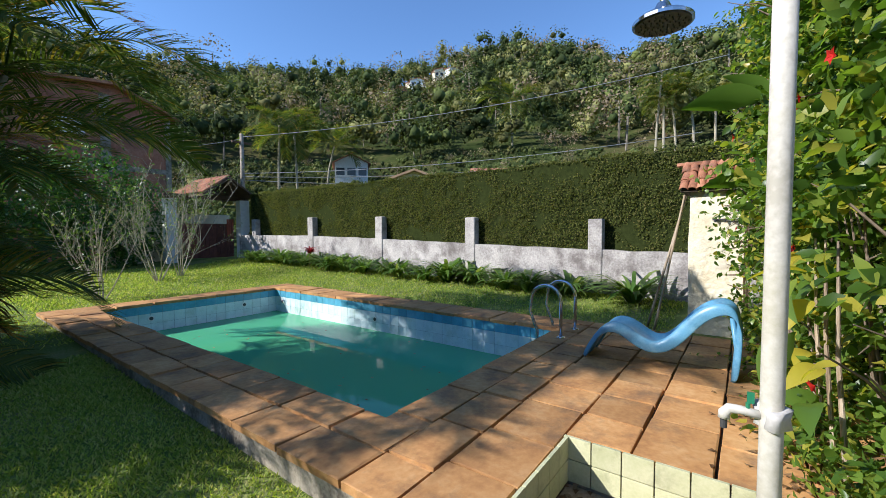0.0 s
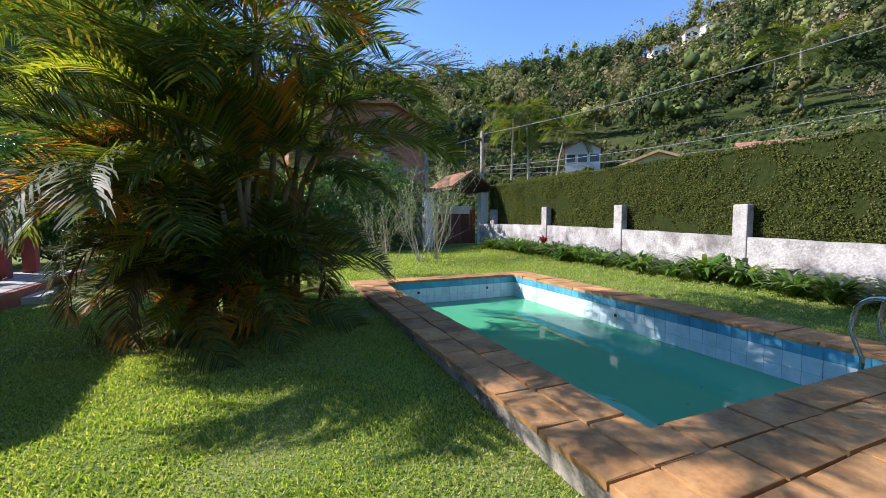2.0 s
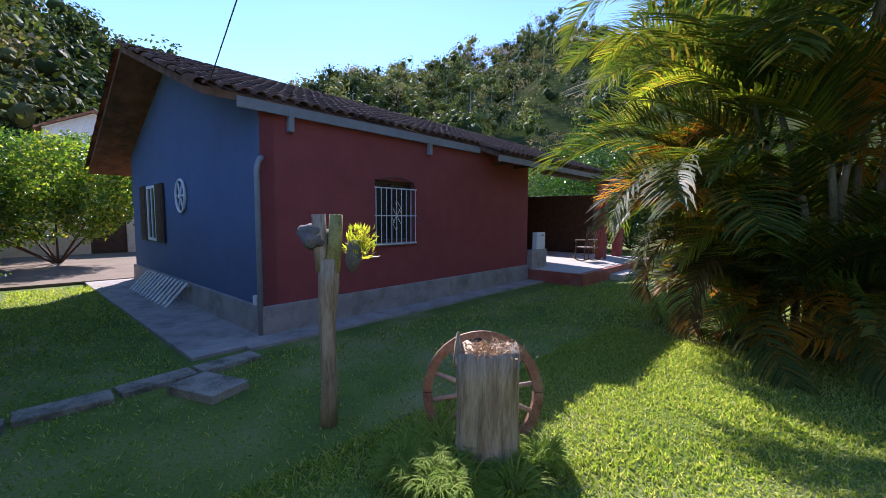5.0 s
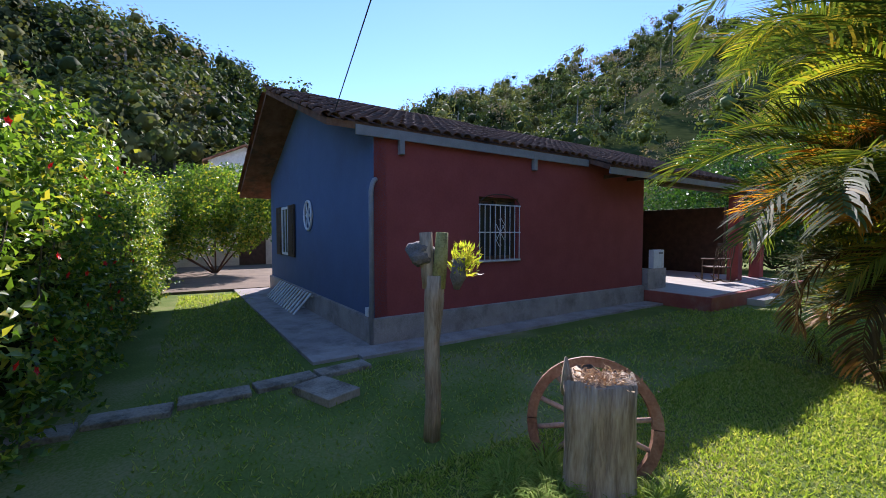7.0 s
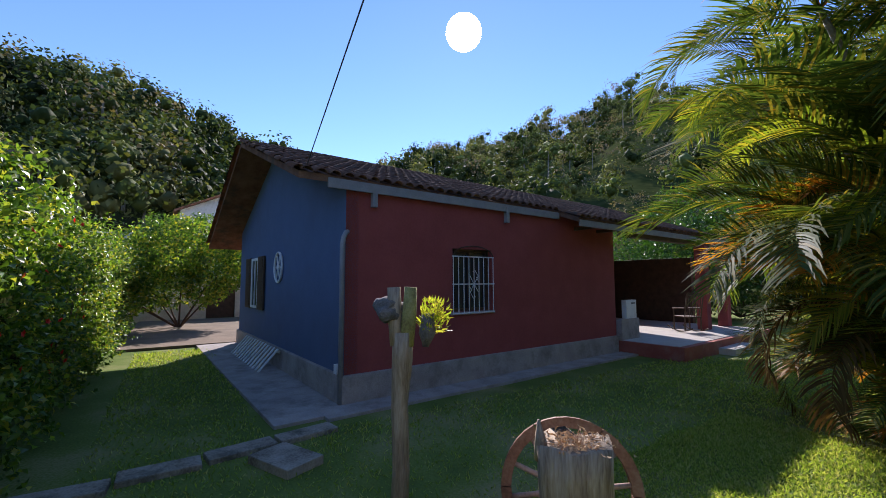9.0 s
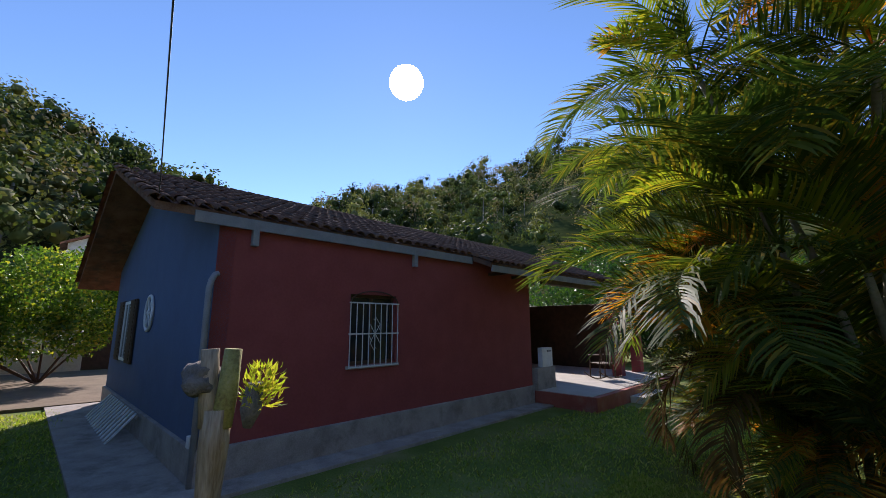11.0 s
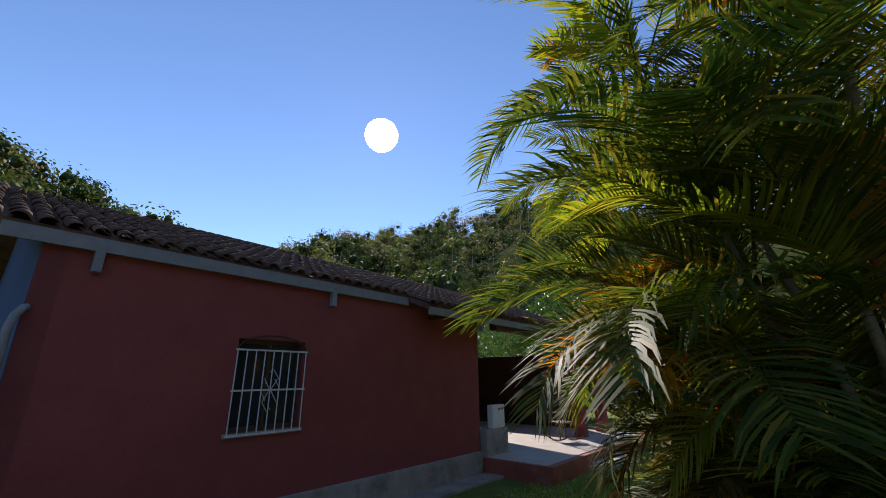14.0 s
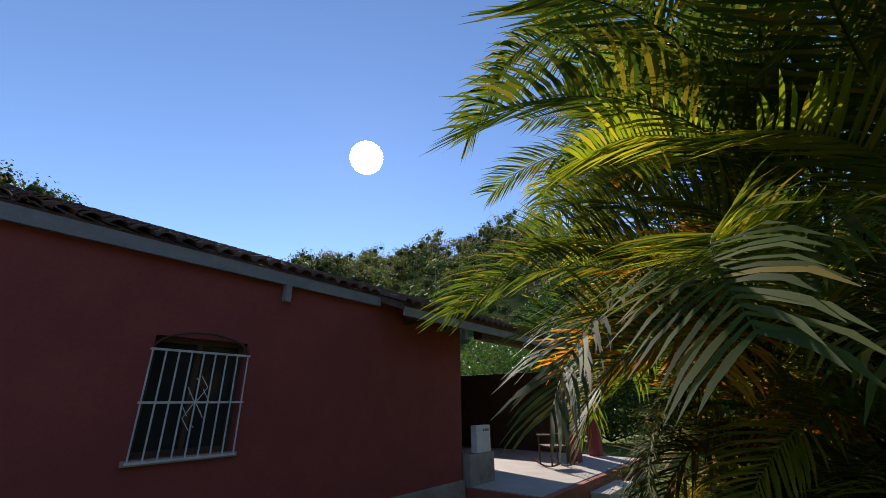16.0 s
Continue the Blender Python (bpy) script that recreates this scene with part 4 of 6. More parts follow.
for (x, y, tx, ty) in ((4.55, -1.02, 4.72, -1.36), (4.72, -0.9, 4.74, -1.38)):
    c = thing("bamboo_cane", "dry bamboo cane leaning against the masonry pillar", "cane", group="leaning canes")
    bm = bmesh.new()
    p0, p1 = Vector((x, y, ground_z(x, y))), Vector((tx, ty, 1.86))
    tube(bm, [p0.lerp(p1, t) for t in np.linspace(0, 1, 8)], [0.018, 0.02, 0.017, 0.019, 0.016, 0.018, 0.015, 0.014], 8)
    part("cane", bm, M_PALEWOOD, c, smooth=True)

# ---- strap-leaved plants along the wall ----
M_STRAP = leaf_material("strap_leaves", [(0.05, 0.11, 0.02), (0.08, 0.16, 0.03), (0.14, 0.22, 0.05), (0.22, 0.26, 0.08)], 0.35, 0.35)


def strap_plant(name, mat, count, length, width, seed):
    r = np.random.default_rng(seed)
    V, Q = [], []
    for _ in range(count):
        a = r.uniform(0, 2 * math.pi)
        d = np.array([math.cos(a) * 0.5, math.sin(a) * 0.5, r.uniform(0.5, 1.3)])
        d = unit(d)
        wd = np.array([-math.sin(a), math.cos(a), 0])
        q = np.array([math.cos(a), math.sin(a), 0]) * 0.05 * r.random()
        L, w, b0 = length * r.uniform(0.6, 1.1), width * r.uniform(0.8, 1.2), len(V)
        for k in range(6):
            ww = w * (0.7, 1, 1, 0.9, 0.6, 0.05)[k] * 0.5
            V += [q - wd * ww, q + wd * ww]
            if k:
                c = b0 + 2 * k
                Q.append((c - 2, c - 1, c + 1, c))
            q = q + d * L / 5
            d = unit(d + np.array([math.cos(a) * 0.12, math.sin(a) * 0.12, -0.32]))
    return arrays_mesh(name, np.array(V), Q, mat)


STRAPS = [strap_plant("clump", M_STRAP, 90, 0.62, 0.042, 40 + i) for i in range(3)]
sr = np.random.default_rng(8)
for y in (-0.4, 0.9, 1.75, 2.3, 3.3, 4.0, 4.6, 5.6, 6.2, 6.9, 7.8, 8.4, 9.3, 10.1, 10.9, 11.6, 12.4, 13.2):
    x = 6.25 + sr.uniform(-0.2, 0.2)
    g = thing("strap_leaf_plant", "clump of arching green strap leaves by the wall", "plant", pose(x, y, ground_z(x, y) - 0.01, 0, 0, sr.uniform(0, 360)), group="plants along the wall")
    part("foliage", STRAPS[int(sr.integers(3))], None, g, m=Matrix.Scale(sr.uniform(1.4, 2.0), 4))
M_REDLEAF = leaf_material("red_cordyline_leaves", [(0.2, 0.02, 0.03), (0.32, 0.04, 0.05), (0.12, 0.03, 0.03)], 0.4, 0.4, (1.2, 0.5, 0.5))
g = thing("cordyline_plant", "red-leaved cordyline in front of the wall", "plant", pose(6.3, 9.75, ground_z(6.3, 9.75)))
bm = bmesh.new()
tube(bm, [(0, 0, 0), (0.02, 0, 0.5)], 0.015, 8)
part("stem", bm, M_PALEWOOD, g)
part("foliage", strap_plant("foliage", M_REDLEAF, 30, 0.5, 0.06, 77), None, g, m=pose(0.02, 0, 0.45))

# ---- house details (house frame: x out of the front wall, y along it) ----
OLD_TILE = barrel_tile()
M_IRON = material("white_painted_iron", [(0.6, 0.6, 0.6), (0.72, 0.72, 0.72)], 8, 0.5, 0.05, stain=((0.35, 0.25, 0.18), 0.4, 9))
M_GLASS = bpy.data.materials.new("window_glass")
M_GLASS.use_nodes = True
M_GLASS.node_tree.nodes["Principled BSDF"].inputs["Base Color"].default_value = (0.03, 0.035, 0.04, 1)
M_GLASS.node_tree.nodes["Principled BSDF"].inputs["Roughness"].default_value = 0.08
window = part("window", boxed(-0.16, 1.93, 0.9, -0.13, 2.83, 1.98), M_GLASS, house, "barred window with arched top")
bm = bmesh.new()
for a0, z0, a1, z1 in ((1.93, 0.9, 1.98, 1.98), (2.78, 0.9, 2.83, 1.98), (1.98, 0.9, 2.78, 0.95), (1.98, 1.93, 2.78, 1.98), (2.36, 0.95, 2.4, 1.93)):
    box(bm, -0.13, a0, z0, -0.08, a1, z1)
part("window_frame", bm, M_WOOD, window, "dark timber frame")
part("window_sill", boxed(-0.12, 1.88, 0.85, 0.04, 2.88, 0.898, 0.008), M_PLINTH, window)
for y in np.linspace(1.92, 2.84, 9):
    bm = bmesh.new()
    tube(bm, [(0.035, y, 0.875), (0.035, y, 1.845)], 0.008, 6)
    part("bar", bm, M_IRON, window)
for z in (0.875, 1.37, 1.845):
    part("rail", boxed(0.024, 1.9, z - 0.01, 0.046, 2.86, z + 0.01), M_IRON, window)
bm = bmesh.new()
arc = [(0.035, 2.38 - 0.46 * math.cos(math.pi * k / 14), 1.845 + 0.19 * math.sin(math.pi * k / 14)) for k in range(15)]
tube(bm, arc, 0.01, 6)
part("arch", bm, M_WOOD, window)
bm = bmesh.new()
for k in range(8):
    a = math.pi * 2 * k / 8
    tube(bm, [(0.035, 2.38 + 0.02 * math.cos(a), 1.37 + 0.02 * math.sin(a)), (0.04, 2.38 + 0.13 * math.cos(a), 1.37 + 0.2 * math.sin(a)), (0.035, 2.38 + 0.06 * math.cos(a + 0.5), 1.37 + 0.26 * math.sin(a + 0.5))], 0.005, 5)
part("scrollwork", bm, M_IRON, window)
# added panel behind the window, the room's dimness put into its near-black colour
part("room_dark_panel", boxed(-1.2, 1.2, 0.13, -1.1, 3.6, 2.6), M_INSIDE, house)
# gable window with shutters
gw = part("window", boxed(-5.65, -0.03, 0.85, -5.05, -0.008, 1.95), M_GLASS, house, "small white window between open dark shutters")
for b in ((-5.7, -0.05, 0.8, -5.63, -0.008, 2.0), (-5.07, -0.05, 0.8, -5.0, -0.008, 2.0), (-5.63, -0.05, 0.8, -5.07, -0.008, 0.86), (-5.63, -0.05, 1.94, -5.07, -0.008, 2.0), (-5.37, -0.045, 0.86, -5.33, -0.008, 1.94)):
    part("window_frame", boxed(*b), M_WHITE, gw)
for x in (-5.72, -4.98):
    bm = bmesh.new()
    s = -1 if x < -5.3 else 1
    box(bm, min(x, x + s * 0.55), -0.06, 0.78, max(x, x + s * 0.55), -0.02, 2.02, 0.005)
    shutter = part("shutter", bm, M_WOOD, house, "dark wooden shutter")
    for z in np.arange(0.85, 1.98, 0.07):
        part("slat", boxed(min(x + s * 0.06, x + s * 0.49), -0.075, z, max(x + s * 0.06, x + s * 0.49), -0.06, z + 0.04), M_WOOD, shutter)
# spoked ornament
orn = thing("spoked_ornament", "small white spoked ornament hung on the blue gable", "ornament", HO @ pose(-3.3, 0, 1.72))
bm = bmesh.new()
tube(bm, [(0.27 * math.cos(a), -0.035, 0.3 * math.sin(a)) for a in np.linspace(0, 2 * math.pi, 29)], 0.026, 8, cap=False)
part("rim", bm, M_WHITE, orn, smooth=True)
for k in range(6):
    a = math.pi * k / 3
    bm = bmesh.new()
    tube(bm, [(0, -0.035, 0), (0.26 * math.cos(a), -0.035, 0.29 * math.sin(a))], 0.014, 6)
    part("spoke", bm, M_WHITE, orn)
bm = bmesh.new()
tube(bm, [(0, -0.06, 0), (0, -0.008, 0)], 0.05, 10)
part("hub", bm, M_WHITE, orn)
# downpipe, fascia, brackets
bm = bmesh.new()
tube(bm, [(0.03, -0.06, -0.255), (0.03, -0.06, 1.95), (0.03, -0.04, 2.05), (0.015, 0.0, 2.12), (0.0, 0.03, 2.13)], 0.035, 10)
part("downpipe", bm, M_GREYWOOD, house, "pale grey downpipe on the corner", smooth=True)
part("meter_box", boxed(-0.12, -0.1, 0.14, -0.02, -0.02, 0.27, 0.008), M_WHITE, house)
part("fascia", boxed(0.05, -0.3, 2.72, 0.085, 4.74, 2.86, 0.004), M_GREYWOOD, house, "grey painted fascia board")
part("fascia", boxed(0.53, 4.77, 2.53, 0.565, 12.55, 2.66, 0.004), M_GREYWOOD, house, "grey painted fascia board")
for x, y in ((0.01, 0.42), (0.01, 3.2), (0.42, 6.4)):
    part("bracket", boxed(x, y - 0.04, 2.82 - 0.36 * x - 0.3, x + 0.08, y + 0.04, 2.82 - 0.36 * x, 0.006), M_GREYWOOD, house)
sl = math.degrees(math.atan2(4.38 - 2.9, 3.94))


def tile_pose(x, y, turn=3.0):
    """A tile whose lower end lies on the front slope at x, y."""
    z = 2.9 + (0.04 - x) * (4.38 - 2.9) / 3.94
    return pose(x, y, z + 0.01) @ pose(0, 0, 0, 0, 0, 90) @ pose(0, 0, 0, sl, 0, 0) @ pose(0, 0, 0.012, 0, pr.normal() * turn, pr.normal() * turn * 0.7)


for k in range(64):
    y = -0.6 + 0.2 * k
    part("roof_tile", OLD_TILE, M_OLDTILE, house, m=tile_pose(0.1 if y < 4.75 else 0.6, y))
bm = bmesh.new()
for k in range(64):
    for j in range(1, 12):
        y = -0.6 + 0.2 * k
        bm.from_mesh(OLD_TILE)
        bm.verts.ensure_lookup_table()
        bmesh.ops.transform(bm, matrix=tile_pose((0.1 if y < 4.75 else 0.6) - 0.36 * j, y), verts=bm.verts[-28:])
tagged(part("roof_tiles", bm, M_OLDTILE, house), kind="stuff")
for k in range(12):
    m = pose(0.06, -0.7, 2.92) @ pose(0, 0, 0, 0, 0, 90) @ pose(0, 0, 0, sl, 0, 0) @ pose(0, 0.37 * k, 0.012 * (k % 2), 0, pr.normal() * 4, pr.normal() * 2)
    part("verge_tile", OLD_TILE, M_OLDTILE, house, m=m)
for k in range(12):
    m = pose(-8.2, -0.7, 2.53) @ pose(0, 0, 0, 0, 0, -90) @ pose(0, 0, 0, math.degrees(math.atan2(1.88, 4.3)), 0, 0) @ pose(0, 0.37 * k, 0.012 * (k % 2), 0, pr.normal() * 4, 0)
    part("verge_tile", OLD_TILE, M_OLDTILE, house, m=m)
for y in np.arange(-0.6, 12.4, 0.85):
    part("rafter", boxed(-0.02, y, 2.53, 0.53, y + 0.06, 2.6), M_WOOD, house) if 4.8 < y < 7 else None
# cross wires
bm = bmesh.new()
tube(bm, [Vector((-7.52, -0.45, 2.84)).lerp(Vector((6.0, -2.28, 5.15)), t) for t in np.linspace(0, 1, 12)], 0.006, 5)
tagged(part("roof_cable", bm, M_RUBBER), "thin black cable running overhead from the roof corner", "cable")

# ---- veranda ----
M_REDFLOOR = material("red_cement_floor", [(0.3, 0.07, 0.05), (0.4, 0.12, 0.08)], 3, 0.55, 0.2, stain=((0.4, 0.3, 0.25), 0.4, 2))
M_PALEFLOOR = material("pale_floor_tiles", [(0.5, 0.46, 0.4), (0.62, 0.57, 0.5)], 3, 0.4, 0.1)
ver = thing("veranda", "open veranda with pale floor, red edge and red posts", "veranda", HO, kind="structure")
part("veranda_floor", boxed(-5.0, 6.95, -0.4, 1.5, 12.6, 0.0, 0.01), M_REDFLOOR, ver)
part("veranda_paving", boxed(-4.9, 7.0, 0.0, 1.38, 12.5, 0.012), M_PALEFLOOR, ver)
part("veranda_step", boxed(1.5, 8.7, -0.4, 1.85, 10.2, -0.16, 0.01), M_PALEFLOOR, ver)
for y in (10.9, 12.4):
    part("veranda_post", boxed(0.25, y - 0.14, 0.012, 0.53, y + 0.14, 2.44, 0.01), M_RED, ver)
part("veranda_beam", boxed(0.3, 6.92, 2.44, 0.48, 12.55, 2.6, 0.006), M_WOOD, ver)
# added dark panels: the dimness under the veranda roof put into their colour
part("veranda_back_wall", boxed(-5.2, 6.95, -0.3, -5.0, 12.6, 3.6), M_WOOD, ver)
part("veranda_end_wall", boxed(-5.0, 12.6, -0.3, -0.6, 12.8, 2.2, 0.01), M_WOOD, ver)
half = thing("half_wall", "low grey wall at the veranda's end", "wall", HO, kind="structure")
part("base", boxed(-0.05, 6.95, 0.0, 0.12, 7.75, 0.5, 0.01), M_PLINTH, half)
wb = thing("wall_box", "white box with faint dark marks on the low wall", "box", HO)
part("case", boxed(-0.03, 7.22, 0.5, 0.1, 7.68, 0.95, 0.012), M_WHITE, wb)
for k in range(4):
    part("mark", boxed(0.1, 7.44 + 0.05 * k, 0.85, 0.103, 7.47 + 0.05 * k, 0.89), M_RUBBER, wb, "unreadable dark mark")


def rocking_chair():
    c = thing("rocking_chair", "dark wooden rocking chair on the veranda", "chair", HO @ pose(0.3, 10.0, 0.012, 0, 0, 150))
    for y in (-0.24, 0.24):
        bm = bmesh.new()
        tube(bm, [(-0.5 + k * 0.1, y, 0.02 + 0.11 * ((k - 5) / 5) ** 2) for k in range(11)], 0.018, 6)
        part("rocker", bm, M_WOOD, c)
        for x in (-0.22, 0.22):
            bm = bmesh.new()
            tube(bm, [(x, y, 0.04), (x, y, 0.62 if x > 0 else 0.42)], 0.018, 6)
            part("leg", bm, M_WOOD, c)
        bm = bmesh.new()
        tube(bm, [(-0.24, y, 0.66), (0.26, y, 0.63)], 0.022, 6)
        part("armrest", bm, M_WOOD, c)
        bm = bmesh.new()
        tube(bm, [(-0.22, y, 0.4), (-0.36, y, 1.05)], 0.018, 6)
        part("back_post", bm, M_WOOD, c)
    part("seat", boxed(-0.24, -0.25, 0.4, 0.25, 0.25, 0.43, 0.008), M_WOOD, c)
    for k in range(6):
        bm = bmesh.new()
        tube(bm, [(-0.23, -0.18 + 0.072 * k, 0.43), (-0.35, -0.18 + 0.072 * k, 1.02)], 0.01, 6)
        part("slat", bm, M_WOOD, c)
    part("top_rail", boxed(-0.38, -0.26, 1.0, -0.34, 0.26, 1.08, 0.008), M_WOOD, c)


rocking_chair()

# ---- paving by the house ----
bm = boxed(-8.2, -1.0, -0.5, 0.35, -0.06, -0.26, 0.01)
tagged(part("pavement_gable", bm, M_PLINTH, m=HO), "worn grey cement walk along the gable", "pavement", kind="structure")
bm = boxed(0.06, -0.4, -0.5, 0.5, 6.95, -0.255, 0.01)
tagged(part("pavement_front", bm, M_PLINTH, m=HO), "grey cement strip along the front wall", "pavement", kind="structure")
for i in range(5):
    k = tagged(part("kerb_block", boxed(-0.13, -0.32, -0.3, 0.13, 0.32, 0.02, 0.015), M_CONCRETE, m=HO @ pose(0.75 + 0.06 * i, -0.75 - 0.68 * i, -0.27, 0, 0, pr.normal() * 4)), "old cement edging block sunk in the lawn", "kerb", "lawn edging")
tagged(part("concrete_slab", boxed(-0.3, -0.2, -0.1, 0.3, 0.2, 0.06, 0.012), M_CONCRETE, m=HO @ pose(1.35, -1.15, -0.28, 0, 0, 20)), "small square concrete slab lying in the lawn", "slab")
rack = thing("slatted_rack", "white slatted wooden rack leaning on the plinth", "rack", HO @ pose(0, -0.1, 0.12) @ pose(0, 0, 0, 48, 0, 0))
for z in (-0.02, -0.56):
    part("rail", boxed(-5.6, z - 0.05, -0.03, -2.7, z, 0.0, 0.004), M_PALEWOOD, rack)
for k in range(13):
    part("slat", boxed(-5.58 + 0.222 * k, -0.62, 0.001, -5.5 + 0.222 * k, 0.0, 0.022, 0.003), M_WHITE, rack)

# ---- forked post with an epiphyte ----
post = thing("tree_post", "pale weathered forked trunk post standing in the lawn", "post", pose(-5.33, -0.3, -0.32))
bm = bmesh.new()
tube(bm, [(-0.02, -0.01, 0), (0.01, 0, 0.35), (-0.02, 0.0, 0.8), (0.0, 0.01, 1.15), (0.0, 0.0, 1.35)], [0.07, 0.065, 0.068, 0.074, 0.075], 14, wobble=0.35)
part("trunk", bm, M_PALEWOOD, post, smooth=True)
M_MOSSWOOD = material("mossy_bark", [(0.2, 0.17, 0.06), (0.32, 0.3, 0.1), (0.4, 0.34, 0.18)], 6, 0.9, 0.8, detail=60, bump_size=0.02)
for dx, mat in ((-0.048, M_PALEWOOD), (0.048, M_MOSSWOOD)):
    bm = bmesh.new()
    tube(bm, [(dx * 0.5, dx * 0.5, 1.25), (dx * 0.8, dx * 0.8, 1.45), (dx, dx, 1.69)], [0.058, 0.053, 0.05], 12, wobble=0.3)
    part("branch_stub", bm, mat, post, smooth=True)
M_NEST = material("grey_lichen_lump", [(0.1, 0.09, 0.08), (0.22, 0.2, 0.18)], 14, 0.95, 0.9, bump_size=0.03)
epi = thing("epiphyte", "yellow-green epiphyte growing on the forked post", "plant", pose(-5.2, -0.12, 1.12))
n = 240
b = np.clip(pr.normal(size=(n, 3)), -1.6, 1.6) * (0.05, 0.05, 0.07) + (0.0, 0.02, 0.02)
part("foliage", leaves("foliage", b, unit(b * (6, 6, 2) + pr.normal(size=(n, 3)) * 0.3 + (0, 0, 0.5)), random_dirs(n), pr.uniform(0.035, 0.075, n), 0.018, leaf_material("epiphyte_leaves", [(0.22, 0.27, 0.03), (0.38, 0.38, 0.05), (0.42, 0.33, 0.08)], 0.4, 0.5)), None, epi)
bm = bmesh.new()
tube(bm, [(-0.03, -0.03, -0.2), (-0.02, -0.02, -0.1), (-0.02, -0.02, 0.05)], [0.02, 0.055, 0.05], 9, wobble=0.9)
part("root_mass", bm, M_NEST, epi, smooth=True)
bm = bmesh.new()
bmesh.ops.create_icosphere(bm, subdivisions=3, radius=0.15)
for v in bm.verts:
    v.co = Vector((v.co.x * 1.0, v.co.y, v.co.z * 0.8)) * (1 + 0.6 * noise.noise(v.co * 9) + 0.3 * noise.noise(v.co * 24))
nest = tagged(part("termite_nest", bm, M_NEST, None, smooth=True, m=pose(-5.4, -0.37, 1.2) @ Matrix.Scale(0.72, 4)), "grey lumpy growth clinging to the forked post", "growth")

# ---- stump and cart wheel ----
stump = thing("tree_stump", "short pale weathered stump with crumbling top in the grass", "stump", pose(-4.15, 0.2, -0.33))
bm = bmesh.new()
tube(bm, [(0, 0, 0), (0.01, 0.0, 0.2), (0, 0.01, 0.45), (0.0, 0.0, 0.66), (0.0, 0, 0.79)], [0.235, 0.212, 0.205, 0.205, 0.208], 40)
for v in bm.verts:
    ang = math.atan2(v.co.y, v.co.x)
    k = 1 + 0.09 * noise.noise(Vector((2 * math.cos(ang), 2 * math.sin(ang), v.co.z * 0.4))) + 0.05 * noise.noise(Vector((7 * math.cos(ang), 7 * math.sin(ang), v.co.z)))
    v.co.x, v.co.y = v.co.x * k, v.co.y * k
    if v.co.z > 0.75:
        v.co.z += 0.05 * noise.noise(v.co * 14) + 0.02
part("trunk", bm, M_PALEWOOD, stump, smooth=True)
bm = bmesh.new()
tube(bm, [(-0.12, -0.14, 0.7), (-0.125, -0.145, 0.83), (-0.13, -0.15, 0.93)], [0.045, 0.03, 0.008], 7, wobble=0.6)
part("splinter", bm, M_PALEWOOD, stump, smooth=True)
n = 420
b = np.column_stack([pr.normal(size=(n, 2)) * 0.085, np.full(n, 0.81)])
tagged(part("crumbled_top", leaves("crumbled_top", b, np.column_stack([pr.normal(size=(n, 2)), pr.uniform(0.1, 0.9, n)]), random_dirs(n), pr.uniform(0.02, 0.05, n), 0.012, leaf_material("wood_crumbs", [(0.3, 0.18, 0.1), (0.46, 0.32, 0.19), (0.58, 0.45, 0.28)], 0.9, 0.1, (1, 0.8, 0.6))), None, stump, "reddish crumbled wood"), kind="stuff")
M_WHEELWOOD = material("reddish_wheel_wood", [(0.16, 0.07, 0.035), (0.27, 0.13, 0.07), (0.34, 0.2, 0.12)], 8, 0.7, 0.5, detail=50)
# paler than the rim: sunlight on the spokes put into their wood colour
M_SPOKE = material("sunlit_spoke_wood", [(0.3, 0.18, 0.12), (0.44, 0.29, 0.21), (0.52, 0.37, 0.28)], 8, 0.7, 0.4, detail=50)
wheel = thing("cart_wheel", "old reddish wooden cart wheel leaning behind the stump", "wheel", pose(-4.45, 0.52, 0.0) @ pose(0, 0, 0, 0, 0, 47) @ pose(0, 0, 0, -13, 0, 0))
R = 0.465
for k in range(6):
    bm = bmesh.new()
    rings = []
    for j in range(7):
        a = math.pi / 3 * (k + j / 6 * 0.985)
        rings.append([bm.verts.new((r * math.cos(a), y, r * math.sin(a))) for r, y in ((R - 0.07, -0.03), (R, -0.035), (R, 0.035), (R - 0.07, 0.03))])
    for a, b in zip(rings, rings[1:]):
        for q in range(4):
            bm.faces.new((a[q], a[(q + 1) % 4], b[(q + 1) % 4], b[q]))
    bm.faces.new(rings[0])
    bm.faces.new(list(reversed(rings[-1])))
    bmesh.ops.recalc_face_normals(bm, faces=bm.faces[:])
    part("felloe", bm, M_WHEELWOOD, wheel)
for k in range(12):
    a = math.pi / 6 * k + 0.15
    bm = bmesh.new()
    tube(bm, [(0.05 * math.cos(a), 0, 0.05 * math.sin(a)), (0.2 * math.cos(a), 0, 0.2 * math.sin(a)), ((R - 0.06) * math.cos(a), 0, (R - 0.06) * math.sin(a))], [0.022, 0.02, 0.017], 8)
    part("spoke", bm, M_SPOKE, wheel, "spoke coloured pale as if sunlit", smooth=True)
bm = bmesh.new()
tube(bm, [(0, -0.09, 0), (0, -0.07, 0), (0, 0, 0), (0, 0.07, 0), (0, 0.09, 0)], [0.06, 0.075, 0.085, 0.075, 0.06], 16)
part("hub", bm, M_WHEELWOOD, wheel, smooth=True)
M_LUSH = leaf_material("lush_grass_blades", [(0.12, 0.2, 0.03), (0.2, 0.29, 0.05), (0.24, 0.32, 0.06), (0.3, 0.33, 0.09)], 0.7, 0.3, spec=0.05)
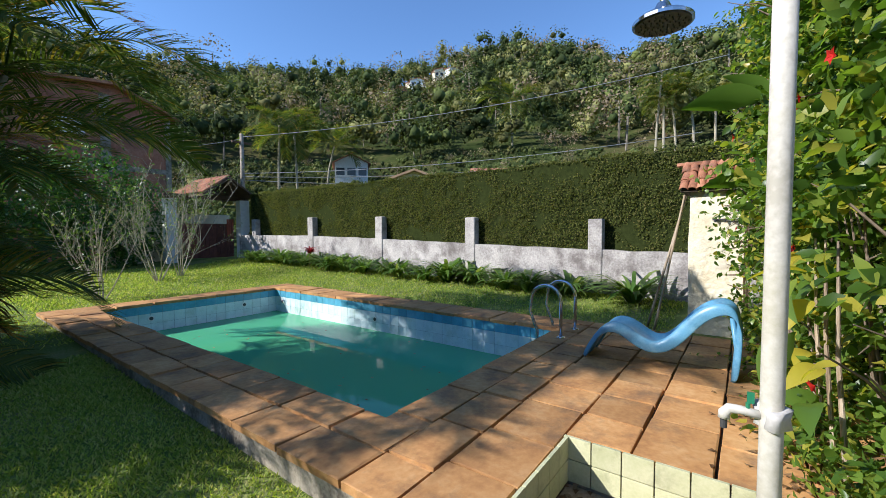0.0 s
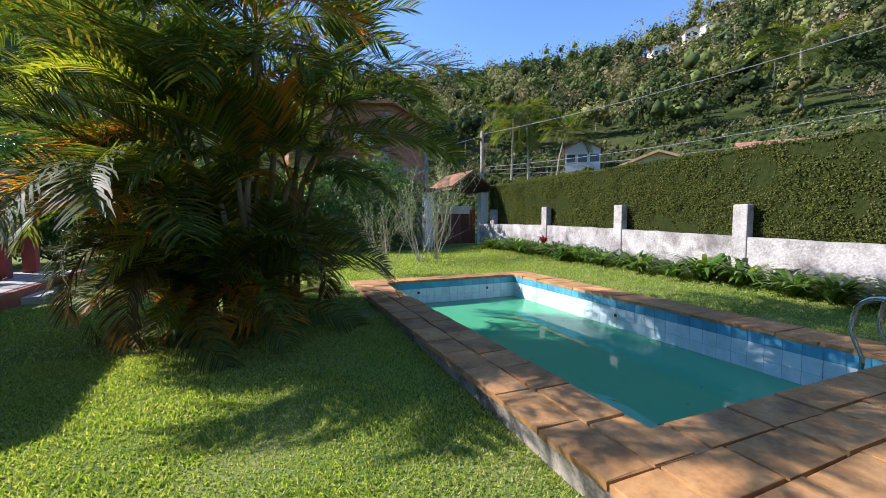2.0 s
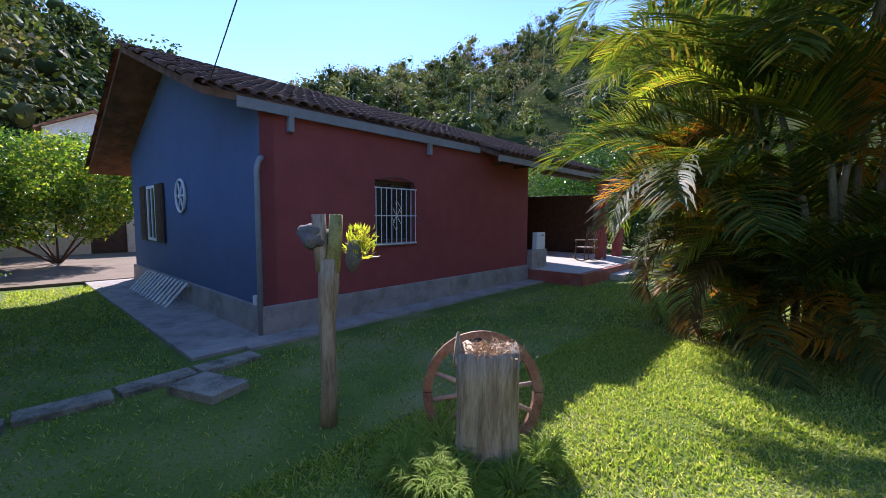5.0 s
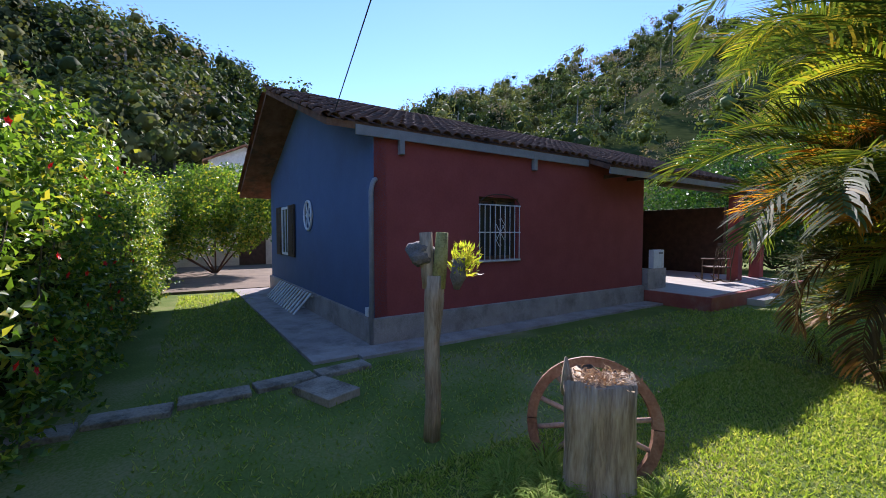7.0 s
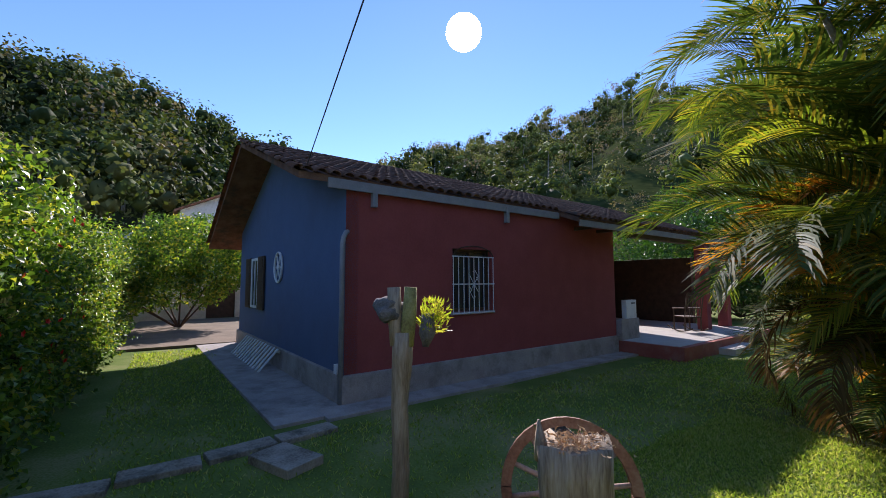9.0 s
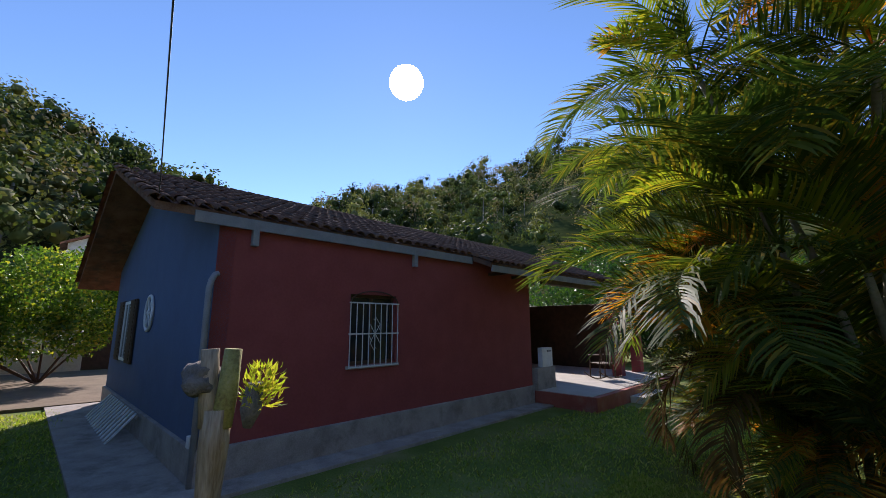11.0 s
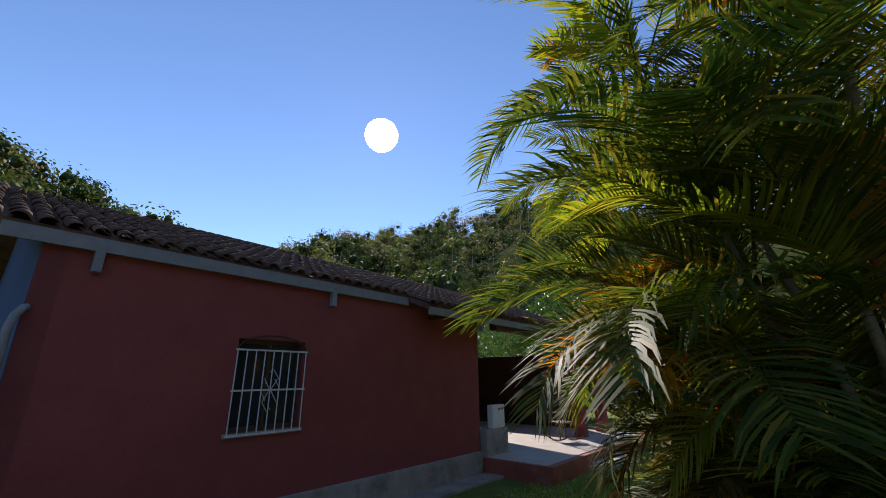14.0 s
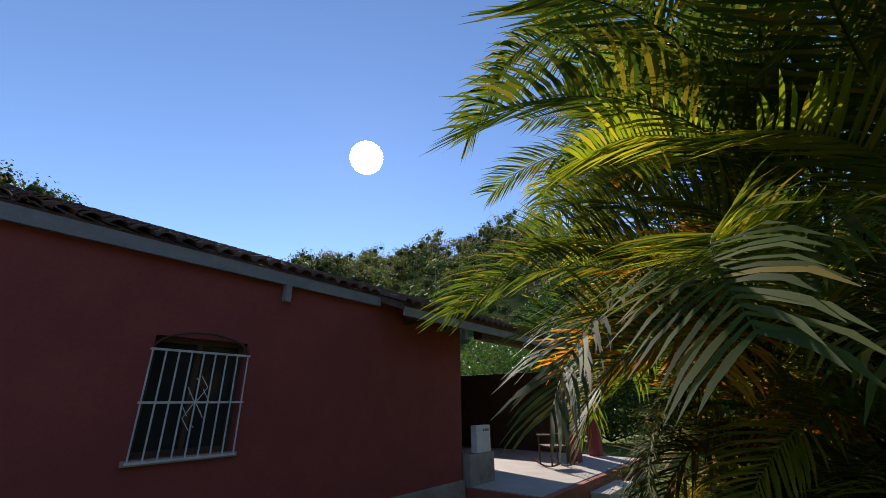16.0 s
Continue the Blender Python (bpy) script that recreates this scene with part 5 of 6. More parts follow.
for i, (x, y) in enumerate(((-4.25, -0.08), (-4.42, -0.02), (-4.05, -0.06), (-3.9, 0.08), (-4.14, -0.2), (-3.88, 0.3), (-4.5, 0.12), (-4.33, -0.22), (-3.98, -0.2), (-4.52, -0.14), (-3.78, 0.0), (-4.2, -0.34), (-4.38, -0.36), (-4.0, 0.1), (-4.3, 0.02), (-3.82, 0.42), (-4.46, -0.26), (-4.08, -0.3))):
    g = thing("grass_tuft", "tall tuft of lush grass round the stump", "grass tuft", pose(x, y, ground_z(x, y) - 0.01, 0, 0, 70 * i), group="tufts round the stump")
    part("foliage", strap_plant("foliage", M_LUSH, 260, 0.27, 0.008, 60 + i), None, g, m=Matrix.Diagonal((0.9, 0.9, 1.55, 1)))

M_TWIGDARK = material("grey_brown_twig", [(0.12, 0.09, 0.06), (0.22, 0.17, 0.12)], 12, 0.9, 0.4)


# ---- flowering hedge along the south side ----
def loose_hedge(name, label, x0, x1, y_face, depth, z1, count, size, seed, bulge):
    r = np.random.default_rng(seed)
    g = thing(name, label, "hedge")
    # dark box giving the gaps between shoots their shade by colour
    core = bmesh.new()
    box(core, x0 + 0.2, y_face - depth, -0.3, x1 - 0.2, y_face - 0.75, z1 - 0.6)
    part("shade_core", core, M_HEDGECORE, g)
    shoots = count // 13
    x = r.uniform(x0, x1, shoots)
    top = r.random(shoots) > 0.7
    z = np.where(top, z1, -0.2 + (z1 + 0.2) * r.random(shoots))
    y = np.where(top, y_face - depth * r.random(shoots), y_face)
    bump = np.array([noise.noise(Vector((a * 0.8, b * 0.5, c * 0.8))) + 0.6 * noise.noise(Vector((a * 2.3, b, c * 2.3))) for a, b, c in zip(x, y, z)]) * bulge
    nrm = np.where(top[:, None], np.array([0, 0.25, 1.0]), np.array([0, 1.0, 0.15]))
    root = np.stack([x, y, z], 1) + nrm * (bump[:, None] - r.random((shoots, 1)) ** 1.3 * 0.6 - 0.1)
    sd = unit(nrm * 0.7 + r.normal(size=(shoots, 3)) * 0.55 + (0, 0, 0.25))
    sl = r.uniform(0.15, 0.45, shoots)
    k = np.tile(np.linspace(0.1, 1.0, 13), shoots)
    i = np.repeat(np.arange(shoots), 13)
    p = root[i] + sd[i] * (sl[i] * k)[:, None] + r.normal(size=(len(i), 3)) * 0.012
    d = unit(r.normal(size=(len(i), 3)) + sd[i] * (0.2 + 0.7 * k)[:, None] + (0, 0, -0.2))
    make = rounded_leaves if x1 > 0 else leaves
    part("foliage", make("foliage", p, d, unit(sd[i] + r.normal(size=(len(i), 3)) * 0.35 + (0, 0, 0.5)), size * r.uniform(0.45, 1.35, len(i)) * (1.15 - 0.5 * k), size * r.uniform(0.4, 0.65, len(i)), M_BRIGHT), None, g)
    for k in range(60 if x1 > 0 else 0):
        p0 = Vector((r.uniform(x0, x1), y_face - r.uniform(0.1, 0.5), r.uniform(0.2, z1)))
        p1 = p0 + Vector((r.normal() * 0.25, r.uniform(0.1, 0.35), r.normal() * 0.15 + 0.1))
        bm = bmesh.new()
        tube(bm, [p0, p0.lerp(p1, 0.5) + Vector((0, 0, 0.03)), p1], [0.008, 0.006, 0.003], 5)
        part("twig", bm, M_TWIGDARK, g)
    stems = 14
    for k in range(stems):
        xx = r.uniform(x0 + 0.1, x1 - 0.1)
        bm = bmesh.new()
        tube(bm, [(xx, y_face - 0.35, -0.3), (xx + r.normal() * 0.1, y_face - 0.25, 0.6), (xx + r.normal() * 0.2, y_face - 0.12, 1.5)], [0.013, 0.01, 0.005], 6)
        part("stem", bm, M_TWIGDARK, g)
    return g, r


M_FLOWER = leaf_material("red_petals", [(0.5, 0.02, 0.02), (0.7, 0.05, 0.03)], 0.4, 0.4, (1.2, 0.3, 0.3))


def flower_mesh():
    n = 5
    a = np.arange(n) * 2 * math.pi / n
    d = np.stack([np.cos(a), np.full(n, 0.7), np.sin(a)], 1)
    return leaves("flower", np.zeros((n, 3)), d, np.tile((0, 1.0, 0), (n, 1)), 0.036, 0.03, M_FLOWER)


FLOWER = flower_mesh()
for args, flowers in ((("flowering_hedge", "loose bright green hibiscus hedge with red flowers beside the paving", -0.35, 5.4, -2.45, 1.5, 3.3, 30000, 0.1, 71, 0.55), 18),
                      (("flowering_hedge", "tall loose hibiscus growth overhanging the masonry pillar", 1.5, 4.6, -2.12, 0.8, 3.75, 16000, 0.085, 74, 0.35), 5),
                      (("flowering_hedge", "long loose green hibiscus hedge with red flowers along the lawn", -20.0, -4.6, -2.85, 1.3, 2.35, 48000, 0.09, 72, 0.45), 26)):
    g, r = loose_hedge(*args)
    for _ in range(flowers):
        fx = r.uniform(args[2], args[3]) if args[2] > -5 else r.uniform(-10, -4.8)
        part("flower", FLOWER, None, g, "red flower", m=pose(fx, args[4] + 0.12, r.uniform(0.5, args[6] - 0.1), r.normal() * 20, r.normal() * 20, r.normal() * 20))
big = thing("broad_leaf_plant", "plant with large glossy paddle leaves rising from the hedge", "plant", pose(1.6, -2.5, 0.0))
M_PADDLE = leaf_material("paddle_leaves", [(0.05, 0.12, 0.02), (0.12, 0.2, 0.03)], 0.3, 0.45)
for (x, y, z, az, el, L, mat) in ((0, 0.36, 2.3, 95, 2, 0.48, M_PADDLE), (0.1, 0.3, 2.3, 75, 45, 0.36, M_PADDLE), (-0.1, 0.34, 1.7, 100, 0, 0.36, M_PADDLE), (-0.6, 0.2, 0.75, 75, -72, 0.42, M_STRAP), (-0.95, 0.22, 1.1, 170, -30, 0.3, M_STRAP)):
    V, Q = [], []
    for k in range(9):
        t = k / 8
        w = 0.2 * L * math.sin(math.pi * min(1, 0.06 + 0.94 * t) ** 0.8) + 0.004
        px, pz = L * t, L * (0.3 * t - 0.5 * t * t)
        V += [(px, -w, pz + w * 0.35), (px, 0, pz), (px, w, pz + w * 0.35)]
        if k:
            c = 3 * k
            Q += [(c - 3, c - 2, c + 1, c), (c - 2, c - 1, c + 2, c + 1)]
    part("leaf", arrays_mesh("leaf", np.array(V), Q, mat), None, big, m=pose(x, y, z, 0, 0, az) @ pose(0, 0, 0, 0, -el, 0) @ pose(0, 0, 0, 55, 0, 0))


broad = thing("yellowing_plant", "broad-leaved plant with yellowing leaves beside the shower", "plant", pose(1.15, -2.42, 0.0))
M_YELLEAF = leaf_material("yellowing_leaves", [(0.2, 0.25, 0.03), (0.4, 0.36, 0.04), (0.52, 0.4, 0.05)], 0.4, 0.45)
br = np.random.default_rng(44)
for k in range(26):
    L = br.uniform(0.14, 0.26)
    V, Q = [], []
    for j in range(7):
        t = j / 6
        w = 0.24 * L * math.sin(math.pi * (0.06 + 0.93 * t) ** 0.8) + 0.003
        V += [(L * t, -w, L * (0.25 * t - 0.5 * t * t) + w * 0.3), (L * t, 0, L * (0.25 * t - 0.5 * t * t)), (L * t, w, L * (0.25 * t - 0.5 * t * t) + w * 0.3)]
        if j:
            c = 3 * j
            Q += [(c - 3, c - 2, c + 1, c), (c - 2, c - 1, c + 2, c + 1)]
    part("leaf", arrays_mesh("leaf", np.array(V), Q, M_YELLEAF if k % 3 else M_PADDLE), None, broad, m=pose(br.uniform(-0.7, 0.9), br.uniform(-0.05, 0.14), br.uniform(0.3, 1.25), br.normal() * 25, 0, br.uniform(60, 170)) @ pose(0, 0, 0, 0, br.uniform(-10, 45), 0))
bm = bmesh.new()
for x in (-0.5, -0.1, 0.3, 0.7):
    tube(bm, [(x, -0.1, 0.0), (x + 0.05, -0.05, 0.7), (x - 0.05, -0.02, 1.3)], [0.014, 0.011, 0.006], 6)
part("stems", bm, M_PALEWOOD, broad)
for k, (x, y) in enumerate(((0.2, -2.55), (0.55, -2.5), (0.0, -2.6), (0.9, -2.5), (1.4, -2.48), (-0.25, -2.62))):
    low = thing("low_herb", "small green herb at the foot of the hedge", "plant", pose(x, y, 0.0, 0, 0, 60 * k), group="herbs under the hedge")
    n = 160
    b = np.abs(br.normal(size=(n, 3))) * (0, 0, 0.16) + br.normal(size=(n, 3)) * (0.11, 0.08, 0.0) + (0, 0, 0.02)
    part("foliage", leaves("foliage", b, br.normal(size=(n, 3)) + (0, 0.3, 0.5), random_dirs(n), br.uniform(0.03, 0.08, n), 0.03, M_BRIGHT), None, low)


# ---- gate with a tiled roof ----
M_GATEWOOD = material("dark_red_gate_wood", [(0.1, 0.035, 0.025), (0.17, 0.06, 0.04)], 5, 0.7, 0.4, vary=0.15)
M_REDPLANK = material("red_painted_plank", [(0.3, 0.06, 0.03), (0.4, 0.09, 0.05)], 5, 0.6, 0.3, vary=0.1)
GZ = ground_z(7.0, 15.5)
gate = thing("gate", "garden gate of dark planks between white pillars under a tiled roof", "gate", pose(7.1, 15.6, GZ))
for x, y in ((0.0, 0.0), (-2.5, 0.9)):
    part("pillar", boxed(x - 0.2, y - 0.2, -0.3, x + 0.2, y + 0.2, 2.45, 0.015), M_WHITE, gate)
part("beam", boxed(-2.9, 0.25, 2.45, 0.4, 0.45, 2.62, 0.01), M_WOOD, gate)
for k in range(14):
    part("plank", boxed(-2.26 + 0.148 * k, 0.42, 0.02, -2.125 + 0.148 * k, 0.46, 1.45, 0.005), M_GATEWOOD, gate)
for k in range(3):
    part("plank", boxed(-0.5 + 0.1 * k, 0.38, 0.9, -0.42 + 0.1 * k, 0.415, 1.65, 0.004), M_REDPLANK, gate)
GR = pose(-0.95, 0.55, 2.58, 0, 0, -88)
for s in (-1, 1):
    bm = bmesh.new()
    vs = [bm.verts.new(p) for x in (-1.4, 1.4) for p in ((x, s * 1.1, 0.0), (x, 0, 0.75), (x, 0, 0.67), (x, s * 1.1, -0.08))]
    for q in ((0, 1, 2, 3), (7, 6, 5, 4), (0, 4, 5, 1), (2, 6, 7, 3), (0, 3, 7, 4), (1, 5, 6, 2)):
        bm.faces.new([vs[i] for i in q])
    bmesh.ops.recalc_face_normals(bm, faces=bm.faces[:])
    part("roof_slope", bm, M_WOOD, gate, m=GR)
ga = math.degrees(math.atan2(0.75, 1.1))
for k in range(15):
    for j in range(4):
        m = GR @ pose(-1.33 + 0.19 * k, -1.12, 0.02) @ pose(0, 0, 0, ga, 0, 0) @ pose(0, 0.31 * j, 0.02, 0, pr.normal() * 3, pr.normal() * 2)
        part("roof_tile", TILE, M_TILEROOF, gate, m=m)
for k in range(7):
    part("ridge_tile", TILE, M_TILEROOF, gate, m=GR @ pose(-1.4 + 0.39 * k, 0, 0.76, 0, 0, -90))
part("lane_wall", boxed(-4.5, 2.4, -0.3, 0.6, 2.6, 1.9), M_CREAM, gate)


# ---- shrubs ----
def lobed_shrub(name, label, centre, lobes, count, size, mat, seed, category="shrub", core=True):
    """Foliage on several uneven lobes round a trunk. lobes: x, y, z, radius."""
    r = np.random.default_rng(seed)
    g = thing(name, label, category, pose(*centre))
    bm = bmesh.new()
    for x, y, z, rad in lobes:
        tube(bm, [(0, 0, 0), (x * 0.5, y * 0.5, z * 0.5), (x, y, z)], [0.04, 0.025, 0.01], 6)
    part("trunk", bm, M_WOOD, g)
    P, N = [], []
    w = np.array([l[3] ** 2 for l in lobes])
    for (x, y, z, rad), k in zip(lobes, (count * w / w.sum()).astype(int)):
        d = unit(r.normal(size=(k, 3)))
        bump = np.array([1 + 0.3 * noise.noise(Vector(q * 2.2 + x)) + 0.15 * noise.noise(Vector(q * 5 + y)) for q in d])
        P.append(np.array([x, y, z]) + d * rad * (bump * (1 - 0.45 * r.random(k) ** 2))[:, None])
        N.append(d)
    P, N = np.concatenate(P), np.concatenate(N)
    n = len(P)
    along = unit(N * 0.5 + r.normal(size=(n, 3)) * 0.6)
    part("crown", leaves("crown", P, along, unit(N + r.normal(size=(n, 3)) * 0.6), size * r.uniform(0.6, 1.3, n), size * 0.6, mat), None, g)
    return g


M_DARKLEAF = leaf_material("dark_glossy_leaves", [(0.025, 0.07, 0.014), (0.045, 0.115, 0.022), (0.085, 0.17, 0.035)], 0.4, 0.25)
lobed_shrub("large_shrub", "large dense dark green shrub beside the gate", (2.2, 17.3, 0), ((0, 0, 2.6, 1.9), (-1.8, 0.3, 2.4, 1.8), (1.6, 0.2, 1.9, 1.5), (0.2, -0.6, 1.0, 1.5), (-1.8, -0.4, 0.9, 1.5), (-3.6, 0.5, 1.8, 1.8)), 16000, 0.16, M_DARKLEAF, 90)
lobed_shrub("large_shrub", "tall green shrubs closing the garden behind the palm", (-4.5, 18.5, -0.2), ((0, 0, 2.2, 2.0), (2.2, 0, 1.8, 1.8), (-2.4, 0, 2.0, 2.0), (-5, 0.5, 1.7, 1.8), (-0.5, -0.5, 0.8, 1.6), (-7.5, 0, 2.2, 2.2)), 14000, 0.18, M_DARKLEAF, 91)
lobed_shrub("large_shrub", "tall dense dark trees beyond the veranda", (-10.5, 19.5, -0.2), ((0, 0, 2.6, 2.3), (2.6, 0.4, 2.4, 2.0), (-2.8, 0.3, 3.0, 2.4), (-5.5, 0, 2.6, 2.4), (0.8, 0.5, 4.6, 1.6), (-3.0, 1, 5.0, 1.6), (4.6, 0, 1.6, 1.8)), 18000, 0.17, M_DARKLEAF, 97)
lobed_shrub("garden_tree", "leafy tree behind the veranda, lit from behind", (-9.0, 20.5, -0.2), ((0, 0, 3.2, 1.6), (-1.7, 0.5, 2.9, 1.5), (1.4, 0, 2.6, 1.3), (-3.2, 0, 2.4, 1.4)), 9000, 0.17, M_BRIGHT, 92, "tree")


def bare_shrub(x, y, h, seed, leafy):
    r = np.random.default_rng(seed)
    g = thing("bare_shrub", "pale nearly bare shrub with thin upright branches", "shrub", pose(x, y, ground_z(x, y) - 0.02), group="bare shrubs by the gate")
    tips = []
    for k in range(8):
        bm = bmesh.new()

        def grow(p, d, length, rad, depth):
            pts = [p]
            for _ in range(4):
                d = (d + Vector(r.normal(size=3) * 0.1) + Vector((0, 0, 0.05))).normalized()
                pts.append(pts[-1] + d * length / 4)
            tube(bm, pts, [rad * (1 - 0.13 * i) for i in range(5)], 5)
            if depth:
                for _ in range(3):
                    i = int(r.integers(1, 5))
                    nd = (d + Vector(r.normal(size=3) * 0.45) + Vector((0, 0, 0.35))).normalized()
                    grow(pts[i], nd, length * r.uniform(0.4, 0.65), rad * 0.5, depth - 1)
            else:
                tips.append(np.array(pts[-1]))
                tips.append(np.array(pts[2]))

        a = 2 * math.pi * k / 8 + r.normal() * 0.3
        grow(Vector((0.05 * math.cos(a), 0.05 * math.sin(a), 0)), Vector((0.38 * math.cos(a), 0.38 * math.sin(a), 0.9)).normalized(), h * 0.5, 0.016, 4)
        part("limb", bm, M_TWIG, g)
    tips = np.array(tips)
    tips = tips[r.random(len(tips)) < leafy]
    d = unit(r.normal(size=(len(tips), 3)) + (0, 0, 0.6))
    part("foliage", leaves("foliage", tips, d, random_dirs(len(tips)), 0.07, 0.03, M_STRAP), None, g)


M_TWIG = material("pale_twig", [(0.3, 0.26, 0.18), (0.42, 0.38, 0.28)], 12, 0.85, 0.3)
bare_shrub(3.1, 11.7, 4.6, 1, 0.6)
bare_shrub(2.3, 11.0, 3.2, 2, 0.4)
bare_shrub(0.45, 8.6, 2.8, 3, 0.3)


# ---- buildings ----
def small_house(name, label, x, y, z, w, d, h, rise, yaw, wall_mat, roof_mat, windows=3):
    g = thing(name, label, "house", pose(x, y, z, 0, 0, yaw))
    bm = bmesh.new()
    prof = [(-w / 2, -2.0), (w / 2, -2.0), (w / 2, h), (0, h + rise), (-w / 2, h)]
    a = [bm.verts.new((px, -d / 2, pz)) for px, pz in prof]
    b = [bm.verts.new((px, d / 2, pz)) for px, pz in prof]
    bm.faces.new(a)
    bm.faces.new(list(reversed(b)))
    for i in range(5):
        bm.faces.new((a[i], b[i], b[(i + 1) % 5], a[(i + 1) % 5]))
    bmesh.ops.recalc_face_normals(bm, faces=bm.faces[:])
    part("wall", bm, wall_mat, g)
    o = 0.35
    for s in (-1, 1):
        bm = bmesh.new()
        k = rise / (w / 2)
        vs = [bm.verts.new(p) for yy in (-d / 2 - o, d / 2 + o) for p in ((s * (w / 2 + o), yy, h - o * k + 0.02), (0, yy, h + rise + 0.02), (0, yy, h + rise + 0.14), (s * (w / 2 + o), yy, h - o * k + 0.14))]
        for q in ((0, 1, 2, 3), (7, 6, 5, 4), (0, 4, 5, 1), (2, 6, 7, 3), (0, 3, 7, 4), (1, 5, 6, 2)):
            bm.faces.new([vs[i] for i in q])
        bmesh.ops.recalc_face_normals(bm, faces=bm.faces[:])
        part("roof", bm, roof_mat, g)
    for i in range(windows):
        xx = -w / 2 + w * (i + 0.5) / windows
        win = part("window", boxed(xx - 0.5, -d / 2 - 0.03, h * 0.4, xx + 0.5, -d / 2 - 0.005, h * 0.75), M_GLASS, g)
        part("window_frame", boxed(xx - 0.58, -d / 2 - 0.06, h * 0.4 - 0.08, xx + 0.58, -d / 2 - 0.005, h * 0.4), M_WHITE, win)
    return g


M_BRICK = material("unplastered_brick", [(0.26, 0.1, 0.06), (0.36, 0.15, 0.09), (0.42, 0.2, 0.13)], 1.2, 0.9, 0.8, detail=14, bump_size=0.04, stain=((0.17, 0.1, 0.08), 0.6, 0.7))
M_PALEROOF = material("pale_clay_roof", [(0.42, 0.26, 0.15), (0.55, 0.38, 0.24)], 2, 0.85, 0.6, detail=10, bump_size=0.05)
brown = thing("brick_house", "unplastered brown brick house with a white arched window", "house", pose(4.2, 22.6, 0))
bm = bmesh.new()
prof = [(-5.5, 0), (2.75, 0), (2.75, 7.35), (0.35, 8.35), (-5.5, 7.75)]
a = [bm.verts.new((x, 0, z)) for x, z in prof]
b = [bm.verts.new((x, 6.5, z)) for x, z in prof]
bm.faces.new(a)
bm.faces.new(list(reversed(b)))
for i in range(5):
    bm.faces.new((a[i], b[i], b[(i + 1) % 5], a[(i + 1) % 5]))
bmesh.ops.recalc_face_normals(bm, faces=bm.faces[:])
part("wall", bm, M_BRICK, brown)
for (xa, za), (xb, zb) in (((3.1, 7.2), (0.35, 8.36)), ((0.35, 8.36), (-5.8, 7.73))):
    bm = bmesh.new()
    vs = [bm.verts.new(p) for yy in (-0.35, 6.8) for p in ((xa, yy, za), (xb, yy, zb), (xb, yy, zb + 0.14), (xa, yy, za + 0.14))]
    for q in ((0, 1, 2, 3), (7, 6, 5, 4), (0, 4, 5, 1), (2, 6, 7, 3), (0, 3, 7, 4), (1, 5, 6, 2)):
        bm.faces.new([vs[i] for i in q])
    bmesh.ops.recalc_face_normals(bm, faces=bm.faces[:])
    part("roof", bm, M_TILEROOF, brown)
for x0, x1, z0, z1 in ((-0.2, 0.2, 4.0, 7.9), (2.5, 2.75, 3.5, 7.3), (-5.5, 2.5, 4.35, 4.6)):
    part("concrete_frame", boxed(x0, -0.05, z0, x1, -0.004, z1), M_CONCRETE, brown)
bm = bmesh.new()
arch = [(-1.9, 5.85), (-0.75, 5.85), (-0.75, 6.25)] + [(-1.325 + 0.575 * math.cos(t), 6.25 + 0.3 * math.sin(t)) for t in np.linspace(0.3, math.pi - 0.3, 7)] + [(-1.9, 6.25)]
vs = [bm.verts.new((x, -0.06, z)) for x, z in arch]
f = bm.faces.new(vs)
bmesh.ops.recalc_face_normals(bm, faces=bm.faces[:])
ex = bmesh.ops.extrude_face_region(bm, geom=bm.faces[:])
for v in ex["geom"]:
    if isinstance(v, bmesh.types.BMVert):
        v.co.y = -0.004
bmesh.ops.recalc_face_normals(bm, faces=bm.faces[:])
part("window", bm, M_WHITE, brown, "white arched window")
for i in range(5):
    part("brick", boxed(1.6 + 0.12 * (i % 2), -0.03, 5.2 + 0.3 * i, 1.95, -0.003, 5.42 + 0.3 * i), M_TILEROOF, brown)

small_house("white_house", "white house with red tiled roof among the trees", 34.0, 39.5, 7.2, 4.0, 5.6, 2.6, 1.0, -40, M_WHITE, M_TILEROOF)
small_house("roadside_house", "low house with a pale clay roof beyond the hedge", 17.6, 14.6, 2.1, 4.4, 3.6, 1.9, 0.8, -52, M_CREAM, M_PALEROOF, 2)
small_house("roadside_house", "low house with a dark red roof beyond the hedge", 25.0, 12.5, 3.0, 4.0, 4.0, 2.0, 0.8, 40, M_CREAM, M_TILEROOF, 2)
for i, (x, y, z, mat, w) in enumerate(((139.9, 116.5, 53.5, M_WHITE, 7), (145.9, 109.0, 56, M_CREAM, 6), (130.0, 127.4, 66, M_WHITE, 9), (134.6, 122.5, 50, M_BRICK, 9), (149.1, 104.5, 57.5, M_WHITE, 8), (124.7, 132.6, 65.5, M_WHITE, 6), (141.0, 119.0, 61, M_CREAM, 6))):
    hx, hy = -2.1 + 0.8 * (x + 2.1), -2.1 + 0.8 * (y + 2.1)
    z = hill_z(math.hypot(hx - CX, hy - CY), math.degrees(math.atan2(hy - CY, hx - CX))) + 2.2
    small_house("hillside_house", "small pale house high on the wooded hillside", hx, hy, z, w * 0.85, 5, 3.0, 0.9, -45 + 8 * i, mat, M_TILEROOF, 3)
small_house("neighbour_house", "white neighbouring house with a tiled roof", -37.4, 0.9, 3.6, 4.5, 6, 2.6, 1.1, 90, M_WHITE, M_TILEROOF, 2)

